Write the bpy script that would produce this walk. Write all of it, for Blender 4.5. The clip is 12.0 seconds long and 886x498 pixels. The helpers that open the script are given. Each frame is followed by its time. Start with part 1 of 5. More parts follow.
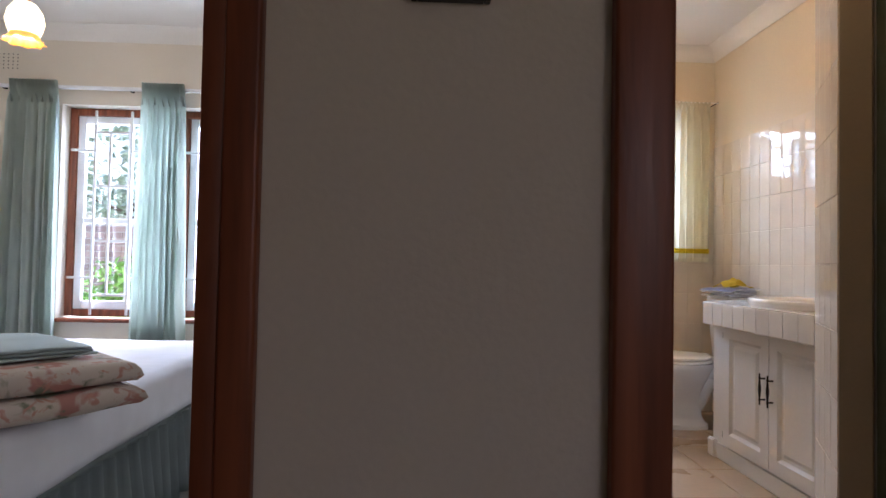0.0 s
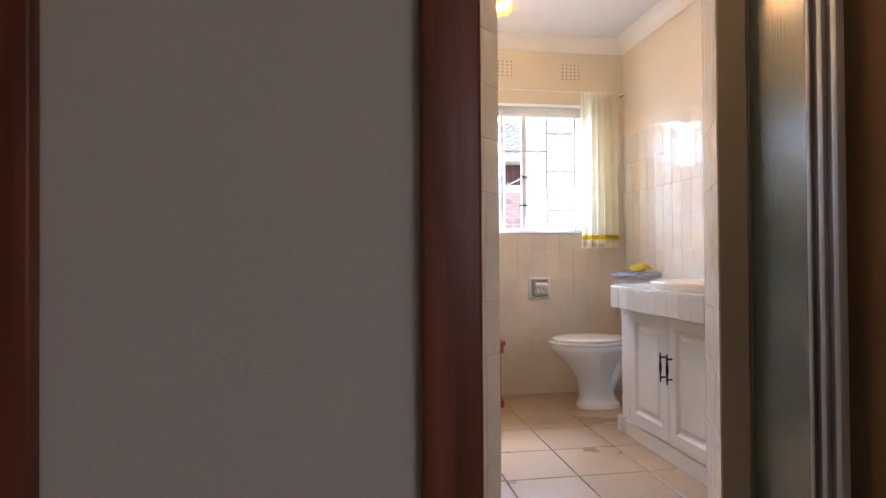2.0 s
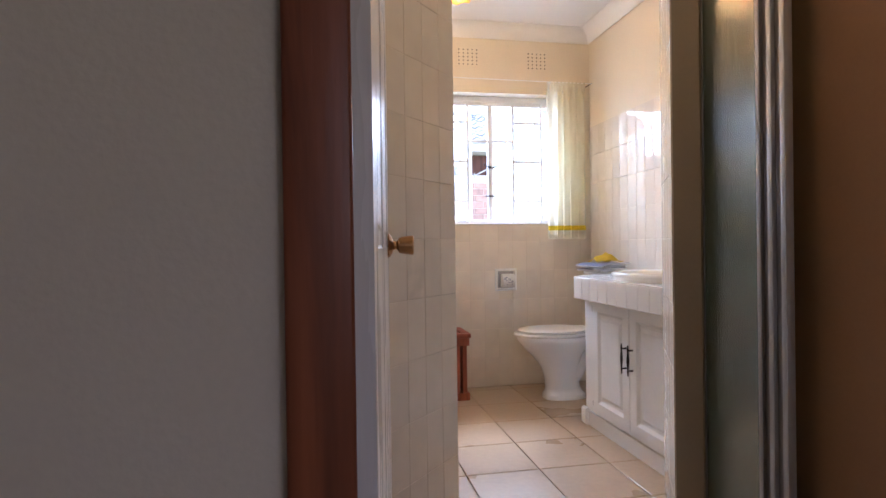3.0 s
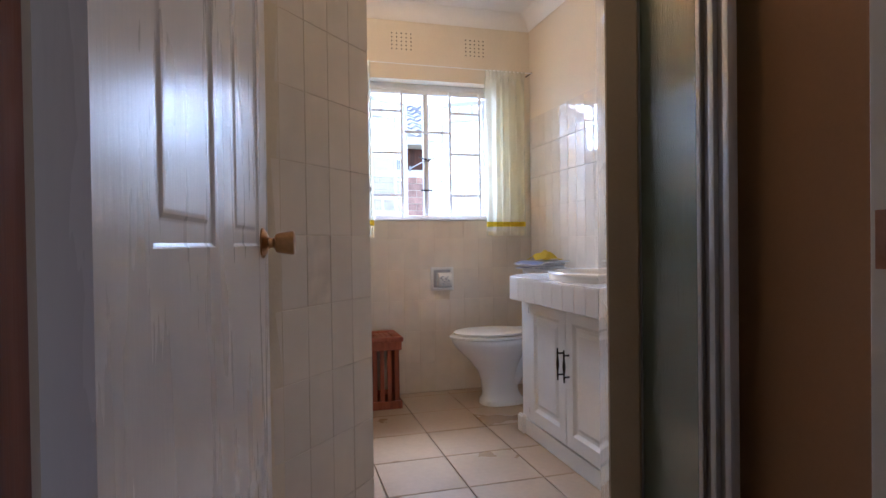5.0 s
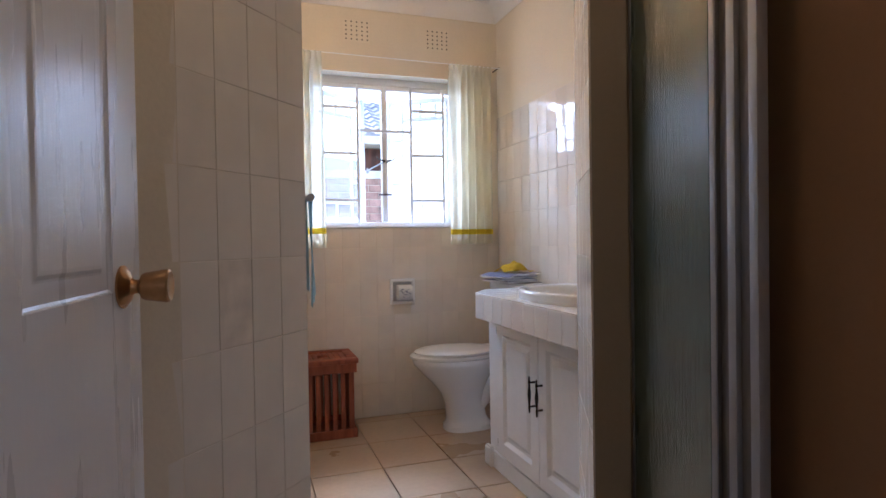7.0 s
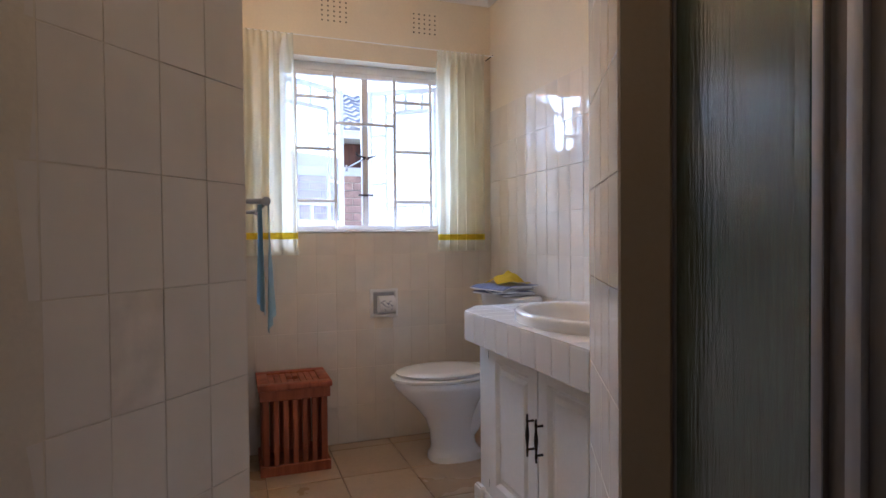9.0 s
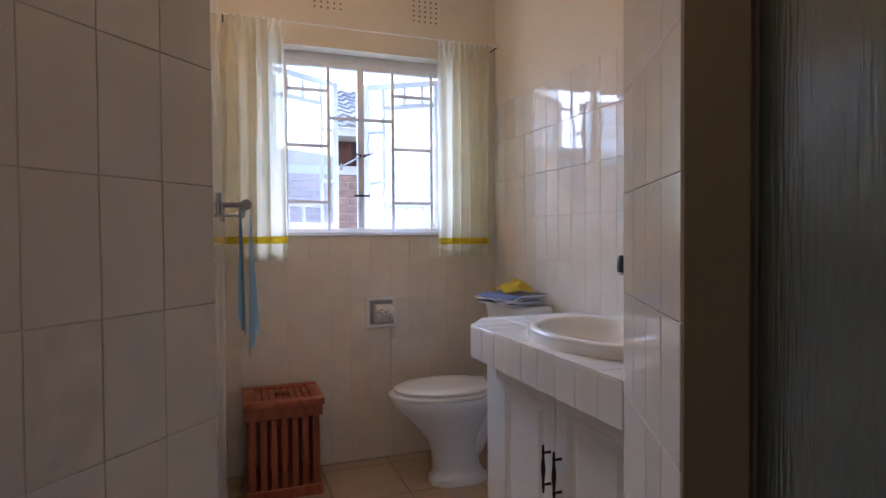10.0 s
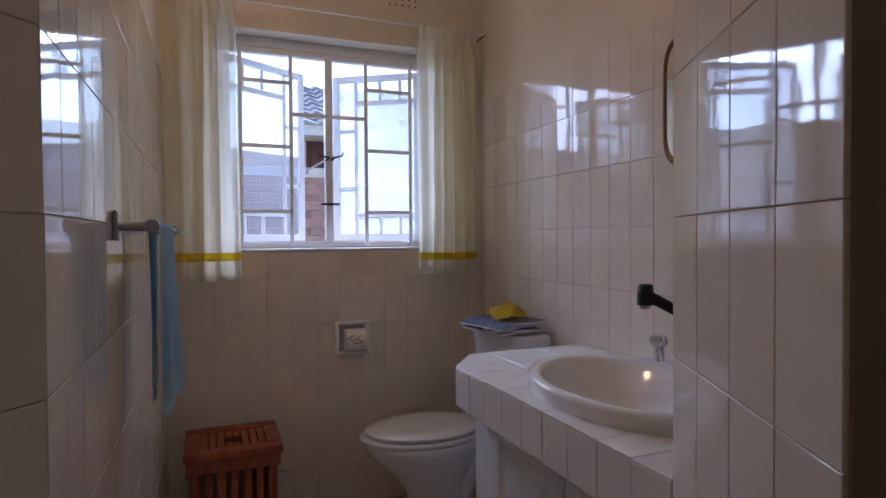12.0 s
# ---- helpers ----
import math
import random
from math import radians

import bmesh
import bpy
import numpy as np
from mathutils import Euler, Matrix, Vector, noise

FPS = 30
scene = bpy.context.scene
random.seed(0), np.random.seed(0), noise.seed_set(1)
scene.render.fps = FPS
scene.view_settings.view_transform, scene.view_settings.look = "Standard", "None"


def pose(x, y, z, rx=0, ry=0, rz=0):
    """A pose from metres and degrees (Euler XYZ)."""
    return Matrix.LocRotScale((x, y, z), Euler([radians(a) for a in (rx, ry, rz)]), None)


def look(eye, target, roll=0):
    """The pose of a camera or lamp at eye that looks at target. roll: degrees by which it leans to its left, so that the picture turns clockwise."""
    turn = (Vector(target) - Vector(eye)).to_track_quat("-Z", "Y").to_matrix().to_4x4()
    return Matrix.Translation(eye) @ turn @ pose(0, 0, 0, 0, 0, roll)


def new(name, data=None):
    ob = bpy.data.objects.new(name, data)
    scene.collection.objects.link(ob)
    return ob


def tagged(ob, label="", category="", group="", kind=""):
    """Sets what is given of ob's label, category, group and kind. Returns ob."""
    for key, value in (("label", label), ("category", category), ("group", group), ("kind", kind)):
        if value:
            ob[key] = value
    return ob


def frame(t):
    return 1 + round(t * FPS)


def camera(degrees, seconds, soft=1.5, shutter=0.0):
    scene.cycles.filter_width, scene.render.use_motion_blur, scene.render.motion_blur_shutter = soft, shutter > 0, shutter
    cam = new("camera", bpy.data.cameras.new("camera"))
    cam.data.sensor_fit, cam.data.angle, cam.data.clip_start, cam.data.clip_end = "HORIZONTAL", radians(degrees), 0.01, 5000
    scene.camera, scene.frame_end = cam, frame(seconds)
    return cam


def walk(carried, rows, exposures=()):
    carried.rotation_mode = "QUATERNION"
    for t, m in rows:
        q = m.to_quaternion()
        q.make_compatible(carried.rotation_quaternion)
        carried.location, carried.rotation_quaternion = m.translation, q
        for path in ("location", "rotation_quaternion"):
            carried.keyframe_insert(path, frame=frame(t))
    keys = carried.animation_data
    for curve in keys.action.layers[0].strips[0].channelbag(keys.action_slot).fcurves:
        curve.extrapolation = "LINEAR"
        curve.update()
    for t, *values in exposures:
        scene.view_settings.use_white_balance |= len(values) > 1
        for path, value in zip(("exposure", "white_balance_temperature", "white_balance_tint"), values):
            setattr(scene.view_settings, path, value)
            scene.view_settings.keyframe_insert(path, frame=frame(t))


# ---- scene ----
cam = camera(75.0, 12.0)
EXPOSURES = [(0.0, 1.88, 5400, 18), (2.5, 2.42, 5150, 19), (5.0, 1.86, 4850, 18), (6.5, 1.75, 4850, 18), (9.5, 1.38, 4880, 19), (10.5, 1.05, 4900, 21), (11.5, 0.70, 4920, 23), (12.0, 0.46, 4930, 24)]
PATH = [
    (0, (0.887, 0.796, 1.039), (0.972, 2.793, 1.094), 1.1),
    (0.5, (0.914, 0.792, 1.039), (1.063, 2.786, 1.09), 0.6),
    (1, (0.94, 0.788, 1.037), (1.148, 2.777, 1.087), 0.1),
    (1.5, (0.974, 0.786, 1.039), (1.232, 2.769, 1.076), -0.3),
    (2, (1.007, 0.795, 1.044), (1.313, 2.771, 1.067), -0.4),
    (2.5, (1.055, 0.811, 1.051), (1.401, 2.781, 1.055), -0.7),
    (3, (1.108, 0.833, 1.053), (1.488, 2.797, 1.042), -0.8),
    (5, (1.291, 1.054, 1.053), (1.832, 2.979, 1.029), -0.8),
    (5.5, (1.329, 1.135, 1.058), (1.906, 3.05, 1.032), -0.9),
    (6, (1.347, 1.2, 1.069), (1.956, 3.105, 1.042), -0.9),
    (6.5, (1.381, 1.276, 1.087), (2.014, 3.173, 1.059), -1.0),
    (7, (1.429, 1.366, 1.118), (2.077, 3.258, 1.089), -0.9),
    (9, (1.573, 1.711, 1.172), (2.252, 3.591, 1.132), -0.5),
    (9.5, (1.607, 1.84, 1.186), (2.286, 3.721, 1.145), -0.5),
    (10, (1.627, 1.941, 1.2), (2.317, 3.817, 1.156), -0.4),
    (10.5, (1.664, 2.029, 1.219), (2.362, 3.903, 1.172), -0.4),
    (11, (1.698, 2.134, 1.24), (2.407, 4.004, 1.192), -0.4),
    (11.5, (1.739, 2.227, 1.255), (2.466, 4.09, 1.209), -0.3),
    (12, (1.777, 2.31, 1.265), (2.522, 4.166, 1.223), -0.4),
]
walk(cam, [(t, look(eye, target, roll)) for t, eye, target, roll in PATH], EXPOSURES)

# world: bright overcast sky, sun diffuse behind thin cloud
world = bpy.data.worlds.new("world")
scene.world = world
world.use_nodes = True
wn = world.node_tree.nodes
sky = wn.new("ShaderNodeTexSky")
sky.sky_type, sky.sun_disc, sky.sun_elevation, sky.sun_rotation = "NISHITA", False, radians(50), radians(25)
sky.air_density, sky.dust_density = 1.0, 7.0
wn["Background"].inputs["Strength"].default_value = 0.15
world.node_tree.links.new(sky.outputs["Color"], wn["Background"].inputs["Color"])
SUN = bpy.data.lights.new("sun", "SUN")
SUN.energy, SUN.angle, SUN.color = 2.0, radians(15), (1.0, 0.95, 0.88)
new("sun", SUN).matrix_world = look((0, 0, 20), (-4.2, -9.0, 8.0))


def window_light(name, x, z, w, h, y, power, colour, dip):
    data = bpy.data.lights.new(name, "AREA")
    data.shape, data.size, data.size_y, data.energy, data.color = "RECTANGLE", w, h, power, colour
    new(name, data).matrix_world = look((x, y, z), (x, y - 1, z - dip))


def bulb(name, place, power, colour, radius=0.04):
    data = bpy.data.lights.new(name, "POINT")
    data.energy, data.color, data.shadow_soft_size = power, colour, radius
    new(name, data).location = place


window_light("sky_light_bath", 2.00, 2.55, 2.6, 1.1, 6.60, 58.0, (0.86, 0.94, 1.0), 0.5)
window_light("sky_light_bedroom", -0.85, 1.55, 2.2, 1.9, 5.80, 54.0, (0.92, 0.96, 1.0), 0.12)
# warm fill added to brighten the hall; no such source is seen
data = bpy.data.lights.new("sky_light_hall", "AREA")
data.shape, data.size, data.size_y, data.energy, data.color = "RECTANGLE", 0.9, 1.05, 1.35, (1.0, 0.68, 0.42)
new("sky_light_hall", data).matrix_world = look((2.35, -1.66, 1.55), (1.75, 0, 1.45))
BATH_BULB, BED_BULB = (1.80, 3.92, 2.50), (-1.075, 3.70, 2.20)
LOBBY_BULB = (1.72, 2.08, 2.53)
bulb("bulb_bath", BATH_BULB, 2.6, (1.0, 0.62, 0.28), 0.03)
bulb("bulb_lobby", LOBBY_BULB, 0.37, (1.0, 0.45, 0.15))
bulb("bulb_bedroom", BED_BULB, 2.0, (1.0, 0.74, 0.42))

# ---- materials ----


def nodes_of(name):
    m = bpy.data.materials.new(name)
    m.use_nodes = True
    return m, m.node_tree.nodes, m.node_tree.links, m.node_tree.nodes["Principled BSDF"]


def mat(name, col, rough=0.5, metal=0.0, var=0.06, scale=3.0, bump=0.05, bscale=80.0, rand=0.0, spec=0.5, stretch=(1, 1, 1), rvar=0.08, dist=0.002):
    """Two scales of noise over one colour, with relief and uneven gloss."""
    m, n, l, p = nodes_of(name)
    tc, mp = n.new("ShaderNodeTexCoord"), n.new("ShaderNodeMapping")
    mp.inputs["Scale"].default_value = stretch
    l.new(tc.outputs["Object"], mp.inputs["Vector"])
    info = n.new("ShaderNodeObjectInfo")
    if rand:
        off = n.new("ShaderNodeVectorMath")
        off.operation = "MULTIPLY_ADD"
        l.new(info.outputs["Random"], off.inputs[0])
        off.inputs[1].default_value = (37.0, 19.0, 53.0)
        l.new(mp.outputs["Vector"], off.inputs[2])
        vec = off.outputs["Vector"]
    else:
        vec = mp.outputs["Vector"]
    big, fine = n.new("ShaderNodeTexNoise"), n.new("ShaderNodeTexNoise")
    big.inputs["Scale"].default_value, big.inputs["Detail"].default_value = scale, 5.0
    fine.inputs["Scale"].default_value, fine.inputs["Detail"].default_value = bscale, 3.0
    l.new(vec, big.inputs["Vector"])
    l.new(vec, fine.inputs["Vector"])
    ramp = n.new("ShaderNodeValToRGB")
    ramp.color_ramp.elements[0].position, ramp.color_ramp.elements[1].position = 0.3, 0.7
    ramp.color_ramp.elements[0].color = (*[c * (1 - var * 1.6) for c in col], 1)
    ramp.color_ramp.elements[1].color = (*[min(1, c * (1 + var)) for c in col], 1)
    mixf = n.new("ShaderNodeMath")
    mixf.operation = "MULTIPLY_ADD"
    l.new(fine.outputs["Fac"], mixf.inputs[0])
    mixf.inputs[1].default_value = 0.35
    sub = n.new("ShaderNodeMath")
    sub.operation = "MULTIPLY"
    l.new(big.outputs["Fac"], sub.inputs[0])
    sub.inputs[1].default_value = 0.68
    l.new(sub.outputs["Value"], mixf.inputs[2])
    l.new(mixf.outputs["Value"], ramp.inputs["Fac"])
    colour = ramp.outputs["Color"]
    if rand:
        hsv = n.new("ShaderNodeHueSaturation")
        mr = n.new("ShaderNodeMapRange")
        mr.inputs["To Min"].default_value, mr.inputs["To Max"].default_value = 1 - rand, 1 + rand
        l.new(info.outputs["Random"], mr.inputs["Value"])
        l.new(mr.outputs["Result"], hsv.inputs["Value"])
        l.new(colour, hsv.inputs["Color"])
        colour = hsv.outputs["Color"]
    l.new(colour, p.inputs["Base Color"])
    rr = n.new("ShaderNodeMapRange")
    rr.inputs["To Min"].default_value, rr.inputs["To Max"].default_value = max(0.02, rough - rvar), min(1, rough + rvar)
    l.new(big.outputs["Fac"], rr.inputs["Value"])
    l.new(rr.outputs["Result"], p.inputs["Roughness"])
    p.inputs["Metallic"].default_value, p.inputs["Specular IOR Level"].default_value = metal, spec
    if bump:
        b = n.new("ShaderNodeBump")
        b.inputs["Strength"].default_value, b.inputs["Distance"].default_value = bump, dist
        l.new(fine.outputs["Fac"], b.inputs["Height"])
        l.new(b.outputs["Normal"], p.inputs["Normal"])
    return m


def wood(name, dark, light, rough=0.4, along=(14, 14, 1.0), knots=True):
    """Grain stretched along the board, with darker rays and knots."""
    m, n, l, p = nodes_of(name)
    tc, mp = n.new("ShaderNodeTexCoord"), n.new("ShaderNodeMapping")
    mp.inputs["Scale"].default_value = along
    l.new(tc.outputs["Object"], mp.inputs["Vector"])
    info = n.new("ShaderNodeObjectInfo")
    off = n.new("ShaderNodeVectorMath")
    off.operation = "MULTIPLY_ADD"
    l.new(info.outputs["Random"], off.inputs[0])
    off.inputs[1].default_value = (11.0, 7.0, 5.0)
    l.new(mp.outputs["Vector"], off.inputs[2])
    grain, fine = n.new("ShaderNodeTexNoise"), n.new("ShaderNodeTexNoise")
    grain.inputs["Scale"].default_value, grain.inputs["Detail"].default_value, grain.inputs["Distortion"].default_value = 2.2, 8.0, 0.6
    fine.inputs["Scale"].default_value, fine.inputs["Detail"].default_value = 14.0, 4.0
    l.new(off.outputs["Vector"], grain.inputs["Vector"])
    l.new(off.outputs["Vector"], fine.inputs["Vector"])
    ramp = n.new("ShaderNodeValToRGB")
    ramp.color_ramp.elements[0].position, ramp.color_ramp.elements[1].position = 0.32, 0.68
    ramp.color_ramp.elements[0].color, ramp.color_ramp.elements[1].color = (*dark, 1), (*light, 1)
    l.new(grain.outputs["Fac"], ramp.inputs["Fac"])
    colour = ramp.outputs["Color"]
    if knots:
        vor, mr, mx = n.new("ShaderNodeTexVoronoi"), n.new("ShaderNodeMapRange"), n.new("ShaderNodeMix")
        vm = n.new("ShaderNodeMapping")
        vm.inputs["Scale"].default_value = (5, 5, 3.2)
        l.new(tc.outputs["Object"], vm.inputs["Vector"])
        l.new(vm.outputs["Vector"], vor.inputs["Vector"])
        vor.inputs["Scale"].default_value = 1.3
        mr.inputs["From Min"].default_value, mr.inputs["From Max"].default_value = 0.04, 0.09
        l.new(vor.outputs["Distance"], mr.inputs["Value"])
        mx.data_type = "RGBA"
        l.new(mr.outputs["Result"], mx.inputs["Factor"])
        mx.inputs["A"].default_value = (*[c * 0.3 for c in dark], 1)
        l.new(colour, mx.inputs["B"])
        colour = mx.outputs["Result"]
    l.new(colour, p.inputs["Base Color"])
    rr = n.new("ShaderNodeMapRange")
    rr.inputs["To Min"].default_value, rr.inputs["To Max"].default_value = rough - 0.1, rough + 0.12
    l.new(fine.outputs["Fac"], rr.inputs["Value"])
    l.new(rr.outputs["Result"], p.inputs["Roughness"])
    b = n.new("ShaderNodeBump")
    b.inputs["Strength"].default_value, b.inputs["Distance"].default_value = 0.25, 0.001
    l.new(fine.outputs["Fac"], b.inputs["Height"])
    l.new(b.outputs["Normal"], p.inputs["Normal"])
    return m


def fabric(name, col, weave=500.0, through_light=0.35, var=0.06, thin=0.0):
    """Cloth: diffuse with some light passing through; thin lets a share straight through."""
    m, n, l, p = nodes_of(name)
    out = n["Material Output"]
    tc, noise_t, fine = n.new("ShaderNodeTexCoord"), n.new("ShaderNodeTexNoise"), n.new("ShaderNodeTexNoise")
    noise_t.inputs["Scale"].default_value, fine.inputs["Scale"].default_value = 6.0, weave
    l.new(tc.outputs["Object"], noise_t.inputs["Vector"])
    l.new(tc.outputs["Object"], fine.inputs["Vector"])
    ramp = n.new("ShaderNodeValToRGB")
    ramp.color_ramp.elements[0].position, ramp.color_ramp.elements[1].position = 0.3, 0.7
    ramp.color_ramp.elements[0].color = (*[c * (1 - var) for c in col], 1)
    ramp.color_ramp.elements[1].color = (*[min(1, c * (1 + var)) for c in col], 1)
    l.new(noise_t.outputs["Fac"], ramp.inputs["Fac"])
    l.new(ramp.outputs["Color"], p.inputs["Base Color"])
    p.inputs["Roughness"].default_value, p.inputs["Specular IOR Level"].default_value = 0.9, 0.15
    b = n.new("ShaderNodeBump")
    b.inputs["Strength"].default_value, b.inputs["Distance"].default_value = 0.15, 0.001
    l.new(fine.outputs["Fac"], b.inputs["Height"])
    l.new(b.outputs["Normal"], p.inputs["Normal"])
    tr, mx = n.new("ShaderNodeBsdfTranslucent"), n.new("ShaderNodeMixShader")
    l.new(ramp.outputs["Color"], tr.inputs["Color"])
    mx.inputs["Fac"].default_value = through_light
    l.new(p.outputs["BSDF"], mx.inputs[1])
    l.new(tr.outputs["BSDF"], mx.inputs[2])
    last = mx
    if thin:
        see, mx2 = n.new("ShaderNodeBsdfTransparent"), n.new("ShaderNodeMixShader")
        mx2.inputs["Fac"].default_value = thin
        l.new(mx.outputs["Shader"], mx2.inputs[1])
        l.new(see.outputs["BSDF"], mx2.inputs[2])
        last = mx2
    l.new(last.outputs["Shader"], out.inputs["Surface"])
    return m


def floral(name):
    """Cream cotton with scattered faded red and green blooms."""
    m, n, l, p = nodes_of(name)
    tc = n.new("ShaderNodeTexCoord")
    col = None
    base = n.new("ShaderNodeRGB")
    base.outputs[0].default_value = (0.52, 0.45, 0.385, 1)
    col = base.outputs[0]
    for scale, colour, lo, hi in ((9.0, (0.40, 0.20, 0.17, 1), 0.55, 0.63), (13.0, (0.20, 0.21, 0.15, 1), 0.56, 0.64), (30.0, (0.44, 0.24, 0.19, 1), 0.58, 0.66)):
        t, mr, mx = n.new("ShaderNodeTexNoise"), n.new("ShaderNodeMapRange"), n.new("ShaderNodeMix")
        t.inputs["Scale"].default_value, t.inputs["Detail"].default_value, t.inputs["Distortion"].default_value = scale, 3.0, 0.8
        l.new(tc.outputs["Object"], t.inputs["Vector"])
        mr.inputs["From Min"].default_value, mr.inputs["From Max"].default_value = lo, hi
        l.new(t.outputs["Fac"], mr.inputs["Value"])
        mx.data_type = "RGBA"
        l.new(mr.outputs["Result"], mx.inputs["Factor"])
        l.new(col, mx.inputs["A"])
        mx.inputs["B"].default_value = colour
        col = mx.outputs["Result"]
    l.new(col, p.inputs["Base Color"])
    p.inputs["Roughness"].default_value, p.inputs["Specular IOR Level"].default_value = 0.9, 0.1
    return m


def pane_glass(name, tint, clear, haze, gloss, rough=0.05, dots=0.0):
    """A window pane: part clear, part scattering light through (frosting), part mirror gloss; dots leave clear beads in the frosting."""
    m, n, l, p = nodes_of(name)
    out = n["Material Output"]
    see, tr, gl = n.new("ShaderNodeBsdfTransparent"), n.new("ShaderNodeBsdfTranslucent"), n.new("ShaderNodeBsdfGlossy")
    see.inputs["Color"].default_value = (*tint, 1)
    tr.inputs["Color"].default_value = (*tint, 1)
    gl.inputs["Roughness"].default_value = rough
    mx, mx2 = n.new("ShaderNodeMixShader"), n.new("ShaderNodeMixShader")
    fac = haze / max(1e-6, haze + clear)
    tc = n.new("ShaderNodeTexCoord")
    if dots:
        v, mr = n.new("ShaderNodeTexVoronoi"), n.new("ShaderNodeMapRange")
        v.inputs["Scale"].default_value, v.inputs["Randomness"].default_value = dots, 0.35
        v.voronoi_dimensions = "2D"
        sep, com = n.new("ShaderNodeSeparateXYZ"), n.new("ShaderNodeCombineXYZ")
        l.new(tc.outputs["Object"], sep.inputs["Vector"])
        l.new(sep.outputs["X"], com.inputs["X"])
        l.new(sep.outputs["Z"], com.inputs["Y"])
        l.new(com.outputs["Vector"], v.inputs["Vector"])
        mr.inputs["From Min"].default_value, mr.inputs["From Max"].default_value = 0.11, 0.19
        mr.inputs["To Min"].default_value, mr.inputs["To Max"].default_value = min(1.0, fac + 0.34), fac
        l.new(v.outputs["Distance"], mr.inputs["Value"])
        l.new(mr.outputs["Result"], mx.inputs["Fac"])
    else:
        no, mr = n.new("ShaderNodeTexNoise"), n.new("ShaderNodeMapRange")
        no.inputs["Scale"].default_value = 7.0
        l.new(tc.outputs["Object"], no.inputs["Vector"])
        mr.inputs["To Min"].default_value, mr.inputs["To Max"].default_value = fac * 0.85, min(1.0, fac * 1.12)
        l.new(no.outputs["Fac"], mr.inputs["Value"])
        l.new(mr.outputs["Result"], mx.inputs["Fac"])
    l.new(see.outputs["BSDF"], mx.inputs[1])
    l.new(tr.outputs["BSDF"], mx.inputs[2])
    mx2.inputs["Fac"].default_value = gloss
    l.new(mx.outputs["Shader"], mx2.inputs[1])
    l.new(gl.outputs["BSDF"], mx2.inputs[2])
    l.new(mx2.outputs["Shader"], out.inputs["Surface"])
    return m


def rain_glass(name, tint):
    """Figured glass with fine upright ridges: hazy, with a streaked gloss."""
    m, n, l, p = nodes_of(name)
    out = n["Material Output"]
    tc, mp, t, b = n.new("ShaderNodeTexCoord"), n.new("ShaderNodeMapping"), n.new("ShaderNodeTexNoise"), n.new("ShaderNodeBump")
    mp.inputs["Scale"].default_value = (1.0, 1.0, 0.045)
    t.inputs["Scale"].default_value, t.inputs["Detail"].default_value = 190.0, 4.0
    b.inputs["Strength"].default_value, b.inputs["Distance"].default_value = 0.32, 0.003
    l.new(tc.outputs["Object"], mp.inputs["Vector"])
    l.new(mp.outputs["Vector"], t.inputs["Vector"])
    l.new(t.outputs["Fac"], b.inputs["Height"])
    see, tr, gl = n.new("ShaderNodeBsdfTransparent"), n.new("ShaderNodeBsdfTranslucent"), n.new("ShaderNodeBsdfGlossy")
    df = n.new("ShaderNodeBsdfDiffuse")
    mp2, streak, ramp = n.new("ShaderNodeMapping"), n.new("ShaderNodeTexNoise"), n.new("ShaderNodeValToRGB")
    mp2.inputs["Scale"].default_value = (1.0, 1.0, 0.10)
    streak.inputs["Scale"].default_value, streak.inputs["Detail"].default_value, streak.inputs["Roughness"].default_value = 120.0, 6.0, 0.7
    l.new(tc.outputs["Object"], mp2.inputs["Vector"])
    l.new(mp2.outputs["Vector"], streak.inputs["Vector"])
    ramp.color_ramp.elements[0].position, ramp.color_ramp.elements[1].position = 0.36, 0.68
    ramp.color_ramp.elements[0].color = (*[c * 0.75 for c in tint], 1)
    ramp.color_ramp.elements[1].color = (*[min(1, c * 1.4) for c in tint], 1)
    l.new(streak.outputs["Fac"], ramp.inputs["Fac"])
    for q in (see, tr, df):
        l.new(ramp.outputs["Color"], q.inputs["Color"])
    gl.inputs["Roughness"].default_value = 0.12
    for q in (tr, gl, df):
        l.new(b.outputs["Normal"], q.inputs["Normal"])
    m1, m2, m3 = n.new("ShaderNodeMixShader"), n.new("ShaderNodeMixShader"), n.new("ShaderNodeMixShader")
    m1.inputs["Fac"].default_value, m2.inputs["Fac"].default_value, m3.inputs["Fac"].default_value = 0.8, 0.10, 0.21
    l.new(tr.outputs["BSDF"], m1.inputs[1])
    l.new(see.outputs["BSDF"], m1.inputs[2])
    l.new(m1.outputs["Shader"], m2.inputs[1])
    l.new(df.outputs["BSDF"], m2.inputs[2])
    l.new(m2.outputs["Shader"], m3.inputs[1])
    l.new(gl.outputs["BSDF"], m3.inputs[2])
    l.new(m3.outputs["Shader"], out.inputs["Surface"])
    return m


def glow(name, col, strength):
    m, n, l, p = nodes_of(name)
    p.inputs["Base Color"].default_value, p.inputs["Roughness"].default_value = (*col, 1), 0.4
    p.inputs["Emission Color"].default_value, p.inputs["Emission Strength"].default_value = (*col, 1), strength
    return m


